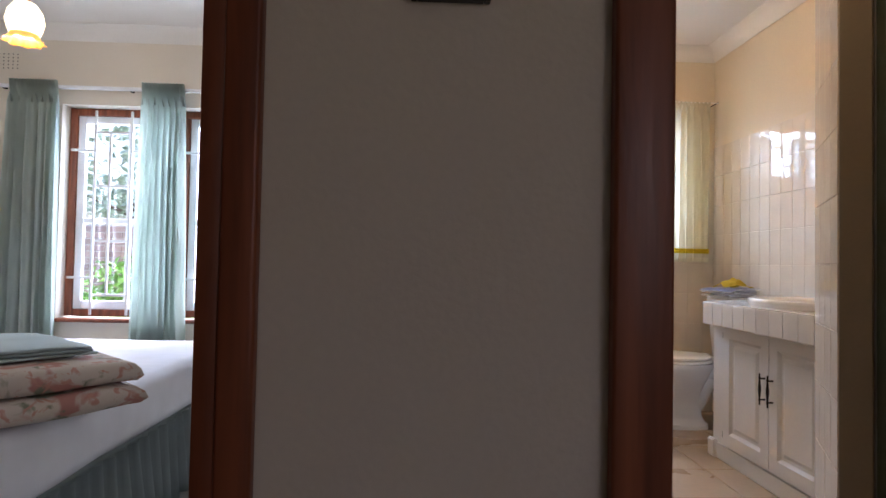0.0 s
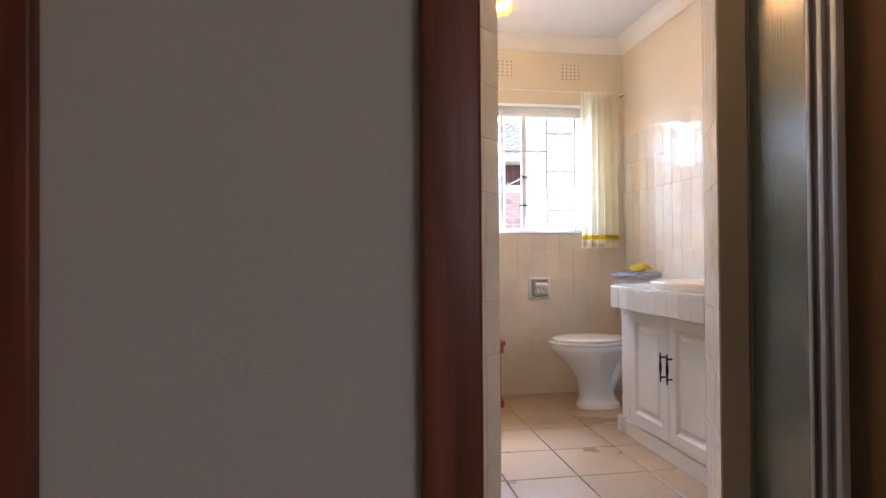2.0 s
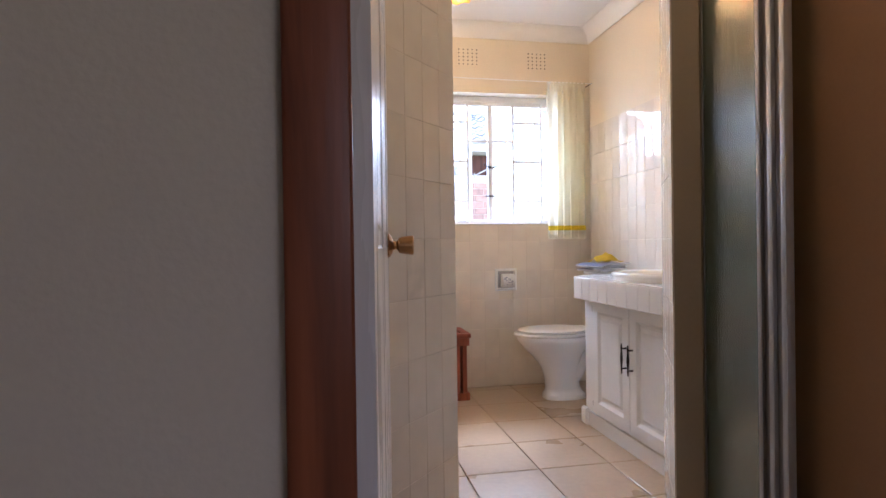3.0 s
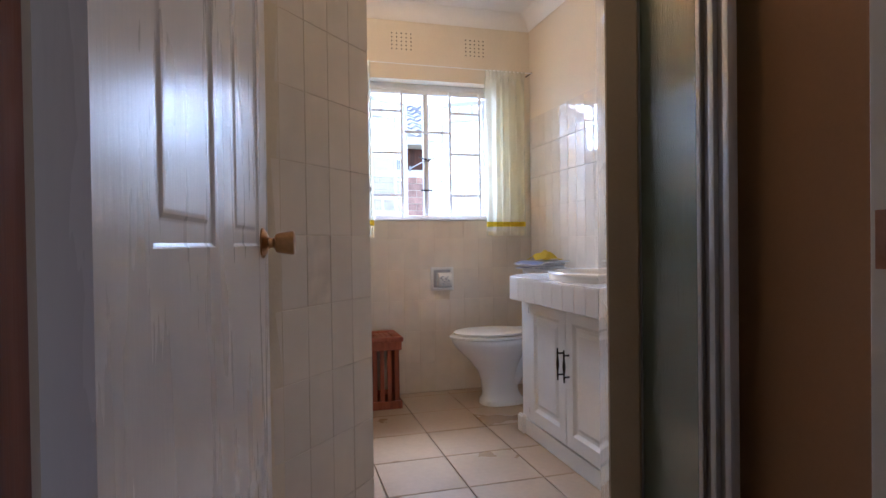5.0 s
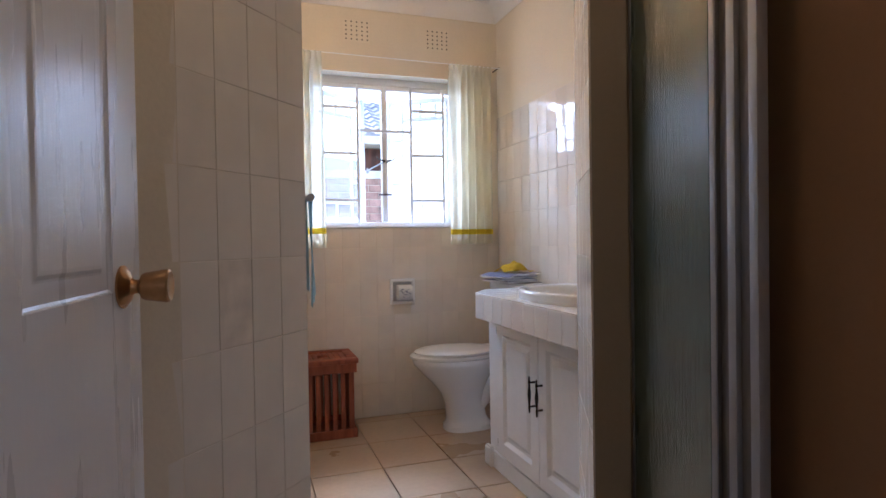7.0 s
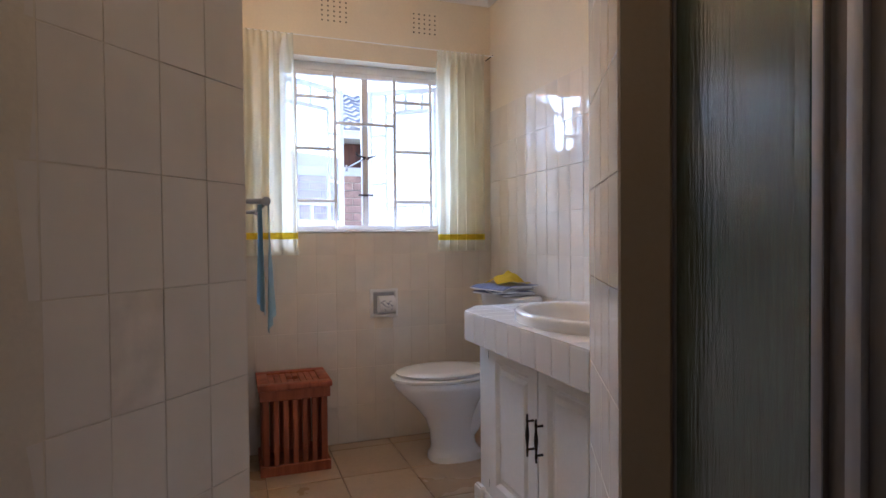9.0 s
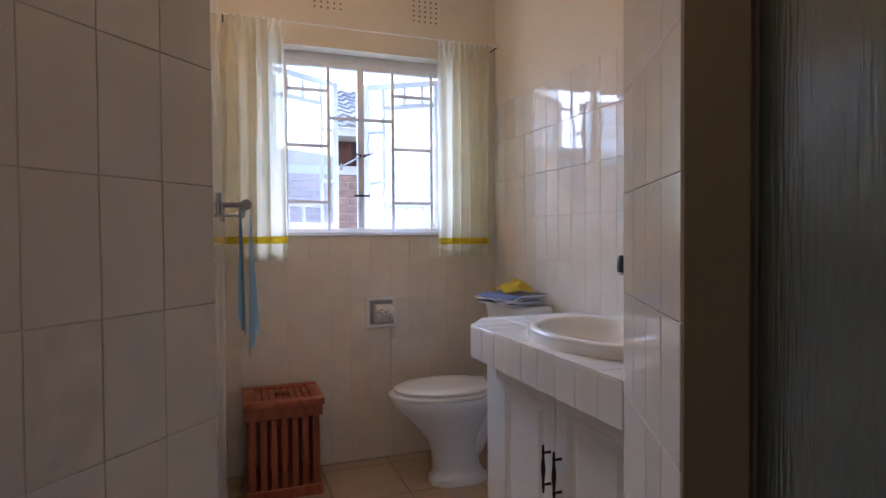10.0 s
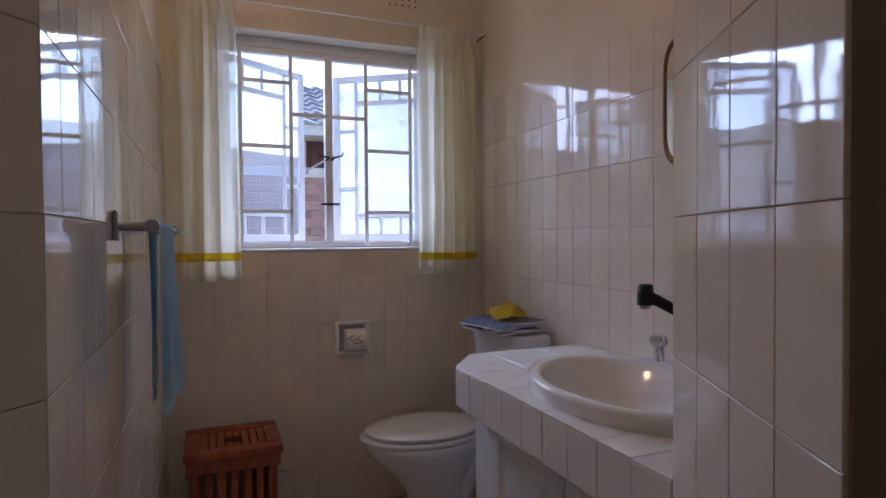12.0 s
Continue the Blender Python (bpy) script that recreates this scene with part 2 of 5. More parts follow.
M_PLASTER = mat("plaster_white", (0.74, 0.675, 0.575), 0.75, var=0.04, scale=1.5, bump=0.25, bscale=120)
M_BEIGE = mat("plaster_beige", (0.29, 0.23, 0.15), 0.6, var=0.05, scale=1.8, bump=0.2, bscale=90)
M_CREAM = mat("plaster_cream", (0.745, 0.66, 0.51), 0.6, var=0.05, scale=1.8, bump=0.2, bscale=90)
M_CEIL = mat("ceiling_paint", (0.80, 0.78, 0.74), 0.8, var=0.03, scale=1.2, bump=0.1, bscale=70)
M_TILE = mat("cream_glazed_tile", (0.76, 0.69, 0.585), 0.045, var=0.05, scale=6, bump=0.12, bscale=9, rand=0.03, rvar=0.025, dist=0.004, spec=0.42)
M_GROUT = mat("grout", (0.70, 0.64, 0.55), 0.9, var=0.12, scale=4, bump=0.4, bscale=200)
M_FLOOR = mat("floor_tile_beige", (0.46, 0.337, 0.213), 0.30, var=0.09, scale=3.5, bump=0.15, bscale=40, rand=0.05, rvar=0.1)
M_FGROUT = mat("floor_grout", (0.34, 0.265, 0.19), 0.95, var=0.2, scale=5, bump=0.4, bscale=200)
M_CARPET = mat("carpet_grey", (0.42, 0.41, 0.39), 1.0, var=0.12, scale=5, bump=0.8, bscale=400, spec=0.1)
M_PAINT = mat("white_gloss_paint", (0.82, 0.82, 0.84), 0.28, var=0.02, scale=3, bump=0.50, bscale=24, stretch=(5, 5, 0.6), spec=0.9, rvar=0.06, dist=0.0008)
M_PAINT2 = mat("white_cupboard_paint", (0.84, 0.83, 0.81), 0.36, var=0.03, scale=5, bump=0.1, bscale=60)
M_FRAMEWHITE = mat("white_frame_paint", (0.84, 0.85, 0.87), 0.35, var=0.05, scale=9, bump=0.12, bscale=70)
M_MAHOG = wood("mahogany_varnish", (0.135, 0.035, 0.014), (0.30, 0.088, 0.035), 0.38)
M_TEAK = wood("basket_wood", (0.22, 0.050, 0.018), (0.40, 0.112, 0.042), 0.5, knots=False)
M_WHITEWARE = mat("glazed_ceramic_white", (0.86, 0.85, 0.83), 0.09, var=0.02, scale=3, bump=0.0, rvar=0.03)
M_SEAT = mat("white_seat_plastic", (0.78, 0.76, 0.72), 0.25, var=0.02, scale=3, bump=0.0)
M_BRASS = mat("worn_brass", (0.46, 0.27, 0.12), 0.28, metal=1.0, var=0.15, scale=12, bump=0.05, bscale=120)
M_OLDGILT = mat("dull_gilt", (0.15, 0.115, 0.055), 0.35, metal=0.9, var=0.15, scale=12, bump=0.05, bscale=120)
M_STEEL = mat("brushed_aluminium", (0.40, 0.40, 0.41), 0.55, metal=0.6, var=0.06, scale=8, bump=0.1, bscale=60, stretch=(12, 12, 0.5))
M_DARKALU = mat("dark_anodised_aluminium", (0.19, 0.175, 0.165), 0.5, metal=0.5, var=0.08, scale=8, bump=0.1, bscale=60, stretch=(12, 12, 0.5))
M_CHROME = mat("chrome", (0.75, 0.75, 0.76), 0.08, metal=1.0, var=0.02, bump=0.0, rvar=0.03)
M_BLACK = mat("black_plastic", (0.012, 0.012, 0.013), 0.3, var=0.1, scale=9, bump=0.05, bscale=90)
M_BRONZE = mat("dark_bronze", (0.035, 0.026, 0.022), 0.42, metal=0.8, var=0.2, scale=20, bump=0.2, bscale=90)
M_GREENCLOTH = fabric("sea_green_cloth", (0.62, 0.68, 0.635), through_light=0.33)
M_SKIRT = fabric("grey_green_cloth", (0.42, 0.48, 0.48), through_light=0.1)
M_VOILE = fabric("cream_voile", (0.97, 0.935, 0.79), through_light=0.80, thin=0.34)
M_YELLOW = fabric("yellow_ribbon", (0.86, 0.70, 0.03), through_light=0.5)
M_SHEET = fabric("white_sheet", (0.74, 0.75, 0.80), through_light=0.05, weave=300)
M_GREYTOWEL = fabric("grey_green_towel", (0.38, 0.45, 0.45), through_light=0.05, weave=260)
M_BLUETOWEL = fabric("pale_blue_towel", (0.46, 0.62, 0.68), through_light=0.1, weave=260)
M_FLORAL = floral("floral_cotton")
M_RAIN = rain_glass("rain_glass", (0.38, 0.52, 0.45))
M_PANE = pane_glass("clear_pane", (0.94, 0.97, 0.98), 1.0, 0.0, 0.05, 0.02)
M_DOTS = pane_glass("dotted_frosted_pane", (0.76, 0.79, 0.85), 0.82, 0.045, 0.06, 0.2, dots=58.0)
M_FROST = pane_glass("misted_pane", (0.88, 0.94, 0.95), 0.46, 0.32, 0.06, 0.2)
M_WHITEPANE = pane_glass("frosted_white_pane", (0.88, 0.92, 0.95), 0.62, 0.24, 0.06, 0.25)
M_MIRROR = mat("mirror_silver", (0.85, 0.86, 0.87), 0.03, metal=1.0, var=0.01, bump=0.0, rvar=0.01)
M_OPAL = glow("opal_shade_lit", (1.0, 0.78, 0.42), 0.9)
M_AMBER = glow("amber_frill_lit", (0.85, 0.42, 0.06), 0.22)
# near-black colour for the shade inside holes that are not cut
M_HOLE = mat("hole_shade_dark", (0.02, 0.018, 0.015), 0.9, bump=0.0)
M_PAPER = mat("toilet_paper", (0.78, 0.77, 0.76), 0.9, var=0.03, scale=20, bump=0.2, bscale=150)
M_MAGBLUE = mat("magazine_blue", (0.05, 0.07, 0.20), 0.4, var=0.5, scale=14, bump=0.0)
M_MAGGREY = mat("magazine_grey", (0.15, 0.17, 0.28), 0.4, var=0.6, scale=18, bump=0.0)
M_MAGSTRIPE = mat("magazine_print", (0.12, 0.14, 0.25), 0.35, var=0.9, scale=22, bump=0.0, stretch=(1.0, 3.0, 1.0))
M_YCLOTH = fabric("yellow_duster", (0.75, 0.56, 0.04), through_light=0.1, weave=200)
M_BRICK = mat("red_brick", (0.52, 0.35, 0.31), 0.9, var=0.2, scale=12, bump=0.5, bscale=90, rand=0.2)
M_MORTAR = mat("mortar", (0.70, 0.63, 0.58), 0.95, var=0.1, scale=12, bump=0.5, bscale=150)
M_ROOF = mat("roof_tile_grey", (0.42, 0.43, 0.45), 0.85, var=0.2, scale=6, bump=0.4, bscale=60, rand=0.15)
# dark grey sheet, with its backlit shade added to the colour
M_EAVE = mat("eave_sheet_backlit", (0.13, 0.13, 0.13), 0.9, var=0.2, scale=6, bump=0.4, bscale=60)
M_DARKWOOD = wood("outdoor_dark_wood", (0.05, 0.020, 0.014), (0.12, 0.045, 0.03), 0.6, knots=False)
M_LEAF = mat("leaf_green", (0.16, 0.32, 0.04), 0.5, var=0.5, scale=14, bump=0.1, bscale=60)
# the far tree's leaves carry bright haze in their base colour
M_LEAFHAZE = mat("leaf_hazed_pale", (0.40, 0.48, 0.36), 0.5, var=0.5, scale=10, bump=0.1, bscale=60)
M_BARK = mat("bark", (0.10, 0.07, 0.05), 0.95, var=0.3, scale=14, bump=0.8, bscale=50)
M_GRASS = mat("lawn_ground", (0.10, 0.13, 0.05), 0.95, var=0.4, scale=2.0, bump=0.8, bscale=60)
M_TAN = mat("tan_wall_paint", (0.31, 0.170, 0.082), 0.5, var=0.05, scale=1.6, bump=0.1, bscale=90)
M_STAIN = mat("stained_glazed_tile", (0.745, 0.660, 0.545), 0.10, var=0.11, scale=16, bump=0.12, bscale=9, dist=0.004)
M_STRIKE = mat("copper_strike_plate", (0.42, 0.24, 0.17), 0.45, metal=0.7, var=0.2, scale=30, bump=0.2, bscale=90)

# ---- mesh helpers ----


def B():
    return bmesh.new()


def box(bm, x0, x1, y0, y1, z0, z1, bev=0.0, seg=1, m=None):
    """A box, bevelled, into bm."""
    mt = Matrix.Translation(((x0 + x1) / 2, (y0 + y1) / 2, (z0 + z1) / 2)) @ Matrix.Diagonal((abs(x1 - x0), abs(y1 - y0), abs(z1 - z0), 1))
    vs = bmesh.ops.create_cube(bm, size=1, matrix=mt)["verts"]
    if bev:
        es = list({e for v in vs for e in v.link_edges})
        r = bmesh.ops.bevel(bm, geom=es, offset=bev, segments=seg, affect="EDGES", profile=0.5)
        vs = list({v for f in r["faces"] for v in f.verts} | {v for v in vs if v.is_valid})
    if m is not None:
        bmesh.ops.transform(bm, matrix=m, verts=[v for v in vs if v.is_valid])
    return bm


def cyl(bm, a, b, r0, r1=None, seg=16):
    a, b = Vector(a), Vector(b)
    r1 = r0 if r1 is None else r1
    mt = Matrix.Translation((a + b) / 2) @ (b - a).to_track_quat("Z", "Y").to_matrix().to_4x4()
    bmesh.ops.create_cone(bm, cap_ends=True, segments=seg, radius1=r0, radius2=r1, depth=(b - a).length, matrix=mt)
    return bm


def rings(bm, rows, close_bottom=True, close_top=True):
    """Skins rings of points, each a list of the same length."""
    vs = [[bm.verts.new(p) for p in row] for row in rows]
    n = len(vs[0])
    for a, b in zip(vs, vs[1:]):
        for i in range(n):
            bm.faces.new((a[i], a[(i + 1) % n], b[(i + 1) % n], b[i]))
    if close_bottom:
        bm.faces.new(list(reversed(vs[0])))
    if close_top:
        bm.faces.new(vs[-1])
    return bm


def oval(cx, cy, z, rx, ry, n=36, power=2.0, front=1.0):
    """A superellipse; front stretches its -x half."""
    out = []
    for i in range(n):
        a = 2 * math.pi * i / n
        c, s = math.cos(a), math.sin(a)
        x = math.copysign(abs(c) ** (2 / power), c) * rx
        y = math.copysign(abs(s) ** (2 / power), s) * ry
        out.append((cx + (x * front if x < 0 else x), cy + y, z))
    return out


def prism(bm, poly, z0, z1):
    """An upright prism over a plan polygon, counter-clockwise."""
    lo, hi = [bm.verts.new((x, y, z0)) for x, y in poly], [bm.verts.new((x, y, z1)) for x, y in poly]
    n = len(poly)
    for i in range(n):
        bm.faces.new((lo[i], lo[(i + 1) % n], hi[(i + 1) % n], hi[i]))
    bm.faces.new(list(reversed(lo)))
    bm.faces.new(hi)
    return bm


def to_mesh(name, bm, material, smooth=35):
    bmesh.ops.recalc_face_normals(bm, faces=bm.faces)
    me = bpy.data.meshes.new(name)
    for f in bm.faces:
        f.smooth = bool(smooth)
    if smooth:
        for e in bm.edges:
            if len(e.link_faces) == 2 and e.calc_face_angle(0) > radians(smooth):
                e.smooth = False
    bm.to_mesh(me)
    bm.free()
    me.materials.append(material)
    return me


def root_matrix(ob):
    m = Matrix()
    while ob is not None:
        m = ob.matrix_basis @ m
        ob = ob.parent
    return m


def part(name, bm, material, parent, label="", local=False, smooth=35):
    """One mesh under a thing or a part; bm in world places unless local."""
    if not local:
        bm.transform(root_matrix(parent).inverted())
    ob = new(name, to_mesh(name, bm, material, smooth))
    ob.parent = parent
    return tagged(ob, label)


def thing(name, label, category, place, turn=0.0, group="", kind=""):
    ob = new(name)
    ob.empty_display_size = 0.1
    ob.matrix_basis = pose(*place, 0, 0, turn)
    return tagged(ob, label, category, group, kind)


def solid(name, bm, material, label, category, kind="structure", smooth=35, group=""):
    ob = new(name, to_mesh(name, bm, material, smooth))
    return tagged(ob, label, category, group, kind)


PIECES = {}


def tile_mesh(w, h, d, edge, material):
    """A tile face-on in local x (width), z (height); its face looks along -y."""
    key = (round(w, 3), round(h, 3), d, material.name)
    if key not in PIECES:
        bm = B()
        a = [bm.verts.new((x, d, z)) for x, z in ((0, 0), (w, 0), (w, h), (0, h))]
        b = [bm.verts.new((x, edge * 0.6, z)) for x, z in ((0, 0), (w, 0), (w, h), (0, h))]
        c = [bm.verts.new((x, 0, z)) for x, z in ((edge, edge), (w - edge, edge), (w - edge, h - edge), (edge, h - edge))]
        for lo, hi in ((a, b), (b, c)):
            for i in range(4):
                bm.faces.new((lo[i], lo[(i + 1) % 4], hi[(i + 1) % 4], hi[i]))
        bm.faces.new(c)
        PIECES[key] = to_mesh("tile", bm, material, 0)
    return PIECES[key]


PITCH_W, PITCH_H, JOINT = 0.1095, 0.2158, 0.0014


def tile_wall(parent, start, end, z0, z1, first=0.0, holes=(), pw=PITCH_W, ph=PITCH_H, low=0.0, rng=random.Random(5)):
    """Lays upright tiles on a wall whose face runs from start to end (seen left to right); first is the leading tile's width."""
    s, e = Vector(start), Vector(end)
    u = (e - s).normalized()
    length = (e - s).length
    turn = math.degrees(math.atan2(u.y, u.x))
    inv = root_matrix(parent).inverted()
    x = 0.0
    w = first or pw
    while x < length - 0.012:
        w = min(w, length - x)
        z = low - ph if low else z0
        while z < z1 - 0.012:
            lo, hi = max(z, z0), min(z + ph, z1)
            if hi - lo > 0.012 and not any(a < x + w / 2 < b and c < (lo + hi) / 2 < d for a, b, c, d in holes):
                me = tile_mesh(w - JOINT, hi - lo - 0.0012, 0.007, 0.0013, M_TILE)
                t = new("tile", me)
                p = s + u * (x + JOINT / 2)
                t.parent = parent
                t.matrix_basis = inv @ pose(p.x, p.y, lo + 0.0006, rng.gauss(0, 0.10), 0, turn + rng.gauss(0, 0.12))
            z += ph
        x += w
        w = pw

# ---- structure: plan in metres, x to the right of the hall, y towards the garden ----
CEIL = 2.68
X_R, Y_B, X_L = 3.07, 4.985, 1.598
HALL_Y, IN_Y = 1.343, 1.55
DOOR_L, DOOR_R, DOOR_H = 1.121, 1.985, 2.05
BED_L, BED_R = -0.09, 0.690

bm = B()
box(bm, -3.2, 3.3, -1.6, 5.23, -0.12, -0.012)
floor = solid("floor", bm, M_FGROUT, "dark grouted floor bed under beige tiles", "floor")
bm = B()
box(bm, -3.2, 0.85, 1.42, 4.99, -0.011, 0.0)
solid("floor_bedroom", bm, M_CARPET, "pale grey carpet of the bedroom", "floor")
bm = B()
box(bm, -3.2, 3.3, -1.6, 5.23, CEIL, CEIL + 0.12)
solid("ceiling", bm, M_CEIL, "white painted plaster ceiling", "ceiling")



def wall_grid(xs, zs, y0, y1, openings):
    """One welded wall over a grid of plan and height lines, with openings cut clean through."""
    bm = B()
    V = {}

    def v(x, y, z):
        if (x, y, z) not in V:
            V[(x, y, z)] = bm.verts.new((x, y, z))
        return V[(x, y, z)]

    solid_cell = lambda i, k: 0 <= i < len(xs) - 1 and 0 <= k < len(zs) - 1 and not any(a <= xs[i] < b and c <= zs[k] < d for a, b, c, d in openings)
    for i in range(len(xs) - 1):
        for k in range(len(zs) - 1):
            if not solid_cell(i, k):
                continue
            x0, x1, z0, z1 = xs[i], xs[i + 1], zs[k], zs[k + 1]
            bm.faces.new((v(x0, y0, z0), v(x1, y0, z0), v(x1, y0, z1), v(x0, y0, z1)))
            bm.faces.new((v(x0, y1, z0), v(x0, y1, z1), v(x1, y1, z1), v(x1, y1, z0)))
            if not solid_cell(i - 1, k):
                bm.faces.new((v(x0, y0, z0), v(x0, y0, z1), v(x0, y1, z1), v(x0, y1, z0)))
            if not solid_cell(i + 1, k):
                bm.faces.new((v(x1, y0, z0), v(x1, y1, z0), v(x1, y1, z1), v(x1, y0, z1)))
            if not solid_cell(i, k - 1):
                bm.faces.new((v(x0, y0, z0), v(x0, y1, z0), v(x1, y1, z0), v(x1, y0, z0)))
            if not solid_cell(i, k + 1):
                bm.faces.new((v(x0, y0, z1), v(x1, y0, z1), v(x1, y1, z1), v(x0, y1, z1)))
    return bm


# the wall between hall and rooms, with two doorways through it
bm = wall_grid((-3.0, BED_L, BED_R, DOOR_L, DOOR_R, 3.1), (0.0, DOOR_H, CEIL), HALL_Y, IN_Y, ((BED_L, BED_R, -1, DOOR_H), (DOOR_L, DOOR_R, -1, DOOR_H)))
solid("wall_hall", bm, M_PLASTER, "off-white plastered hall wall between two doorways", "wall")
bm = B()
box(bm, -3.2, -3.0, -1.6, 5.23, 0, CEIL)
solid("wall_west", bm, M_PLASTER, "off-white plastered end wall", "wall")
bm = B()
box(bm, X_R + 0.006, 3.3, IN_Y, 5.23, 0, CEIL)
wall_east = solid("wall_east", bm, M_CREAM, "cream painted wall above glazed tiles", "wall")
bm = B()
box(bm, 3.1, 3.3, -1.6, IN_Y, 0, CEIL)
solid("wall_hall_east", bm, M_PLASTER, "off-white plastered wall closing the hall", "wall")
# far hall wall; its opening is added, out of view, to seat the fill
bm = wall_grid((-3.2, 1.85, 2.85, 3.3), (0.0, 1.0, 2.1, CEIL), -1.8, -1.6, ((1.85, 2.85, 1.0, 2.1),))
solid("wall_hall_far", bm, M_PLASTER, "off-white plastered hall wall with an added opening out of view", "wall")

# outside wall with the bedroom's and the bathroom's windows
WX0, WX1, WZ0, WZ1 = 1.800, 2.815, 1.205, 2.185
VX0, VX1, VZ0, VZ1 = -1.66, 0.0, 0.60, 2.13
Y0 = Y_B + 0.0022
bm = wall_grid((-3.0, VX0, VX1, 1.0), (0.0, VZ0, VZ1, CEIL), Y_B, 5.23, ((VX0, VX1, VZ0, VZ1),))
solid("wall_garden_bedroom", bm, M_PLASTER, "off-white plastered bedroom wall round its window", "wall")
bm = wall_grid((1.0, WX0, WX1, X_R + 0.006), (0.0, WZ0, WZ1, CEIL), Y0, 5.23, ((WX0, WX1, WZ0, WZ1),))
wall_north = solid("wall_north", bm, M_CREAM, "cream painted wall round the bathroom window", "wall")

# left side of the bathroom: straight wall, then a slanting one towards the door
DIAG = ((1.02, 2.455), (X_L, 3.10))
bm = B()
prism(bm, [(1.0, 2.44), (1.024, 2.450), (X_L - 0.006, 3.104), (X_L - 0.006, 4.99), (1.0, 4.99)], 0, CEIL)
wall_diag = solid("wall_west_bath", bm, M_CREAM, "cream wall slanting towards the bathroom door", "wall")
bm = B()
box(bm, 0.85, 1.0, IN_Y, 4.99, 0, CEIL)
solid("wall_party", bm, M_PLASTER, "plastered wall between bedroom and bathroom", "wall")
bm = B()
box(bm, 1.0, 1.06, IN_Y, 2.45, 0, CEIL)
solid("wall_behind_door", bm, M_CREAM, "cream wall behind the open bathroom door", "wall")

# shower end wall with its slanting tiled edge
JN, JF = (2.250, 2.617), (2.472, 3.04)
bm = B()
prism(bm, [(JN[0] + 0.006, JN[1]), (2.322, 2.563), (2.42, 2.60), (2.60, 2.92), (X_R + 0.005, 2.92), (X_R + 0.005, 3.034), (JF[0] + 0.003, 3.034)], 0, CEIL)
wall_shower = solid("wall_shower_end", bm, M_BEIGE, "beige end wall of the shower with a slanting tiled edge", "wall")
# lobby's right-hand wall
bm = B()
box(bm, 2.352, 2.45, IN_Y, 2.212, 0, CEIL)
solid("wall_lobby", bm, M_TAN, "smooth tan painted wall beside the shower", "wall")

# coving in the bathroom
bm = B()
prof = [(0.0, 0.0), (0.0, -0.095), (0.004, -0.094), (0.012, -0.070), (0.026, -0.044), (0.046, -0.024), (0.072, -0.010), (0.094, -0.004), (0.095, 0.0)]
for a, b in ((Vector((X_L, Y_B)), Vector((X_R, Y_B))), (Vector((X_R, Y_B)), Vector((X_R, 3.04))), (Vector((X_L, 3.10)), Vector((X_L, Y_B)))):
    u = (b - a).normalized()
    nrm = Vector((u.y, -u.x))
    rows = []
    for q in (a, b):
        rows.append([(q.x + nrm.x * d, q.y + nrm.y * d, CEIL + h) for d, h in prof])
    rings(bm, rows)
solid("coving", bm, M_CEIL, "white plaster coving round the bathroom ceiling", "trim")
bm = B()
rings(bm, [[(x, Y_B - d, CEIL + h) for d, h in prof] for x in (-3.0, 0.85)])
solid("coving_bedroom", bm, M_CEIL, "white plaster coving of the bedroom", "trim")


# ---- doors and their frames ----
def door_frame(name, x0, x1, y0, y1, h, left_lining, right_lining, label):
    t = thing(name, label, "door frame", ((x0 + x1) / 2, y0, 0), kind="structure")
    for a, b in ((x0 - 0.052, x0 + 0.006), (x1 - 0.006, x1 + 0.050)):
        bm = B()
        if right_lining is M_MAHOG and a > x0:
            box(bm, a, a + 0.022, y0 - 0.013, y0 - 0.001, 0, h + 0.060, 0.003, 2)
            box(bm, a + 0.0225, b, y0 - 0.019, y0 - 0.001, 0, h + 0.060, 0.004, 3)
        else:
            box(bm, a, b, y0 - 0.018, y0 - 0.001, 0, h + 0.060, 0.004, 3)
        part("architrave", bm, M_MAHOG, t)
    bm = B()
    box(bm, x0 + 0.007, x1 - 0.007, y0 - 0.018, y0 - 0.001, h - 0.006, h + 0.060, 0.004, 2)
    part("architrave", bm, M_MAHOG, t)
    for a, b, ya, lining in ((x0 + 0.0008, x0 + 0.0066, y1 - 0.068, left_lining), (x1 - (0.030 if right_lining is M_PAINT2 else 0.0066), x1 - 0.0008, y1, right_lining)):
        bm = B()
        box(bm, a, b, y0 + 0.001, ya, 0, h - 0.002, 0.002)
        part("jamb", bm, lining, t)
    bm = B()
    box(bm, x0 + 0.007, x1 - 0.0305, y0 + 0.001, y1 - 0.001, h - 0.030, h - 0.007, 0.002)
    part("head", bm, right_lining, t)
    return t


bath_frame = door_frame("door_frame_bath", DOOR_L, DOOR_R, HALL_Y, IN_Y + 0.02, DOOR_H, M_MAHOG, M_PAINT2, "mahogany and white door frame of the bathroom")
bed_frame = door_frame("door_frame_bedroom", BED_L, BED_R, HALL_Y, IN_Y, DOOR_H, M_MAHOG, M_MAHOG, "dark mahogany door frame and architrave of the bedroom")
# strike plate let into the lining
strike = B()
box(strike, DOOR_R - 0.0322, DOOR_R - 0.0302, 1.500, 1.562, 1.015, 1.083, 0.0006)
sp = part("strike_plate", strike, M_STRIKE, bath_frame, "tarnished copper strike plate")
# dark patch on the plate, painting the shade of the latch hole
bm = B()
box(bm, DOOR_R - 0.0332, DOOR_R - 0.0324, 1.518, 1.546, 1.038, 1.062, 0.0003)
part("latch_hole", bm, M_HOLE, sp)
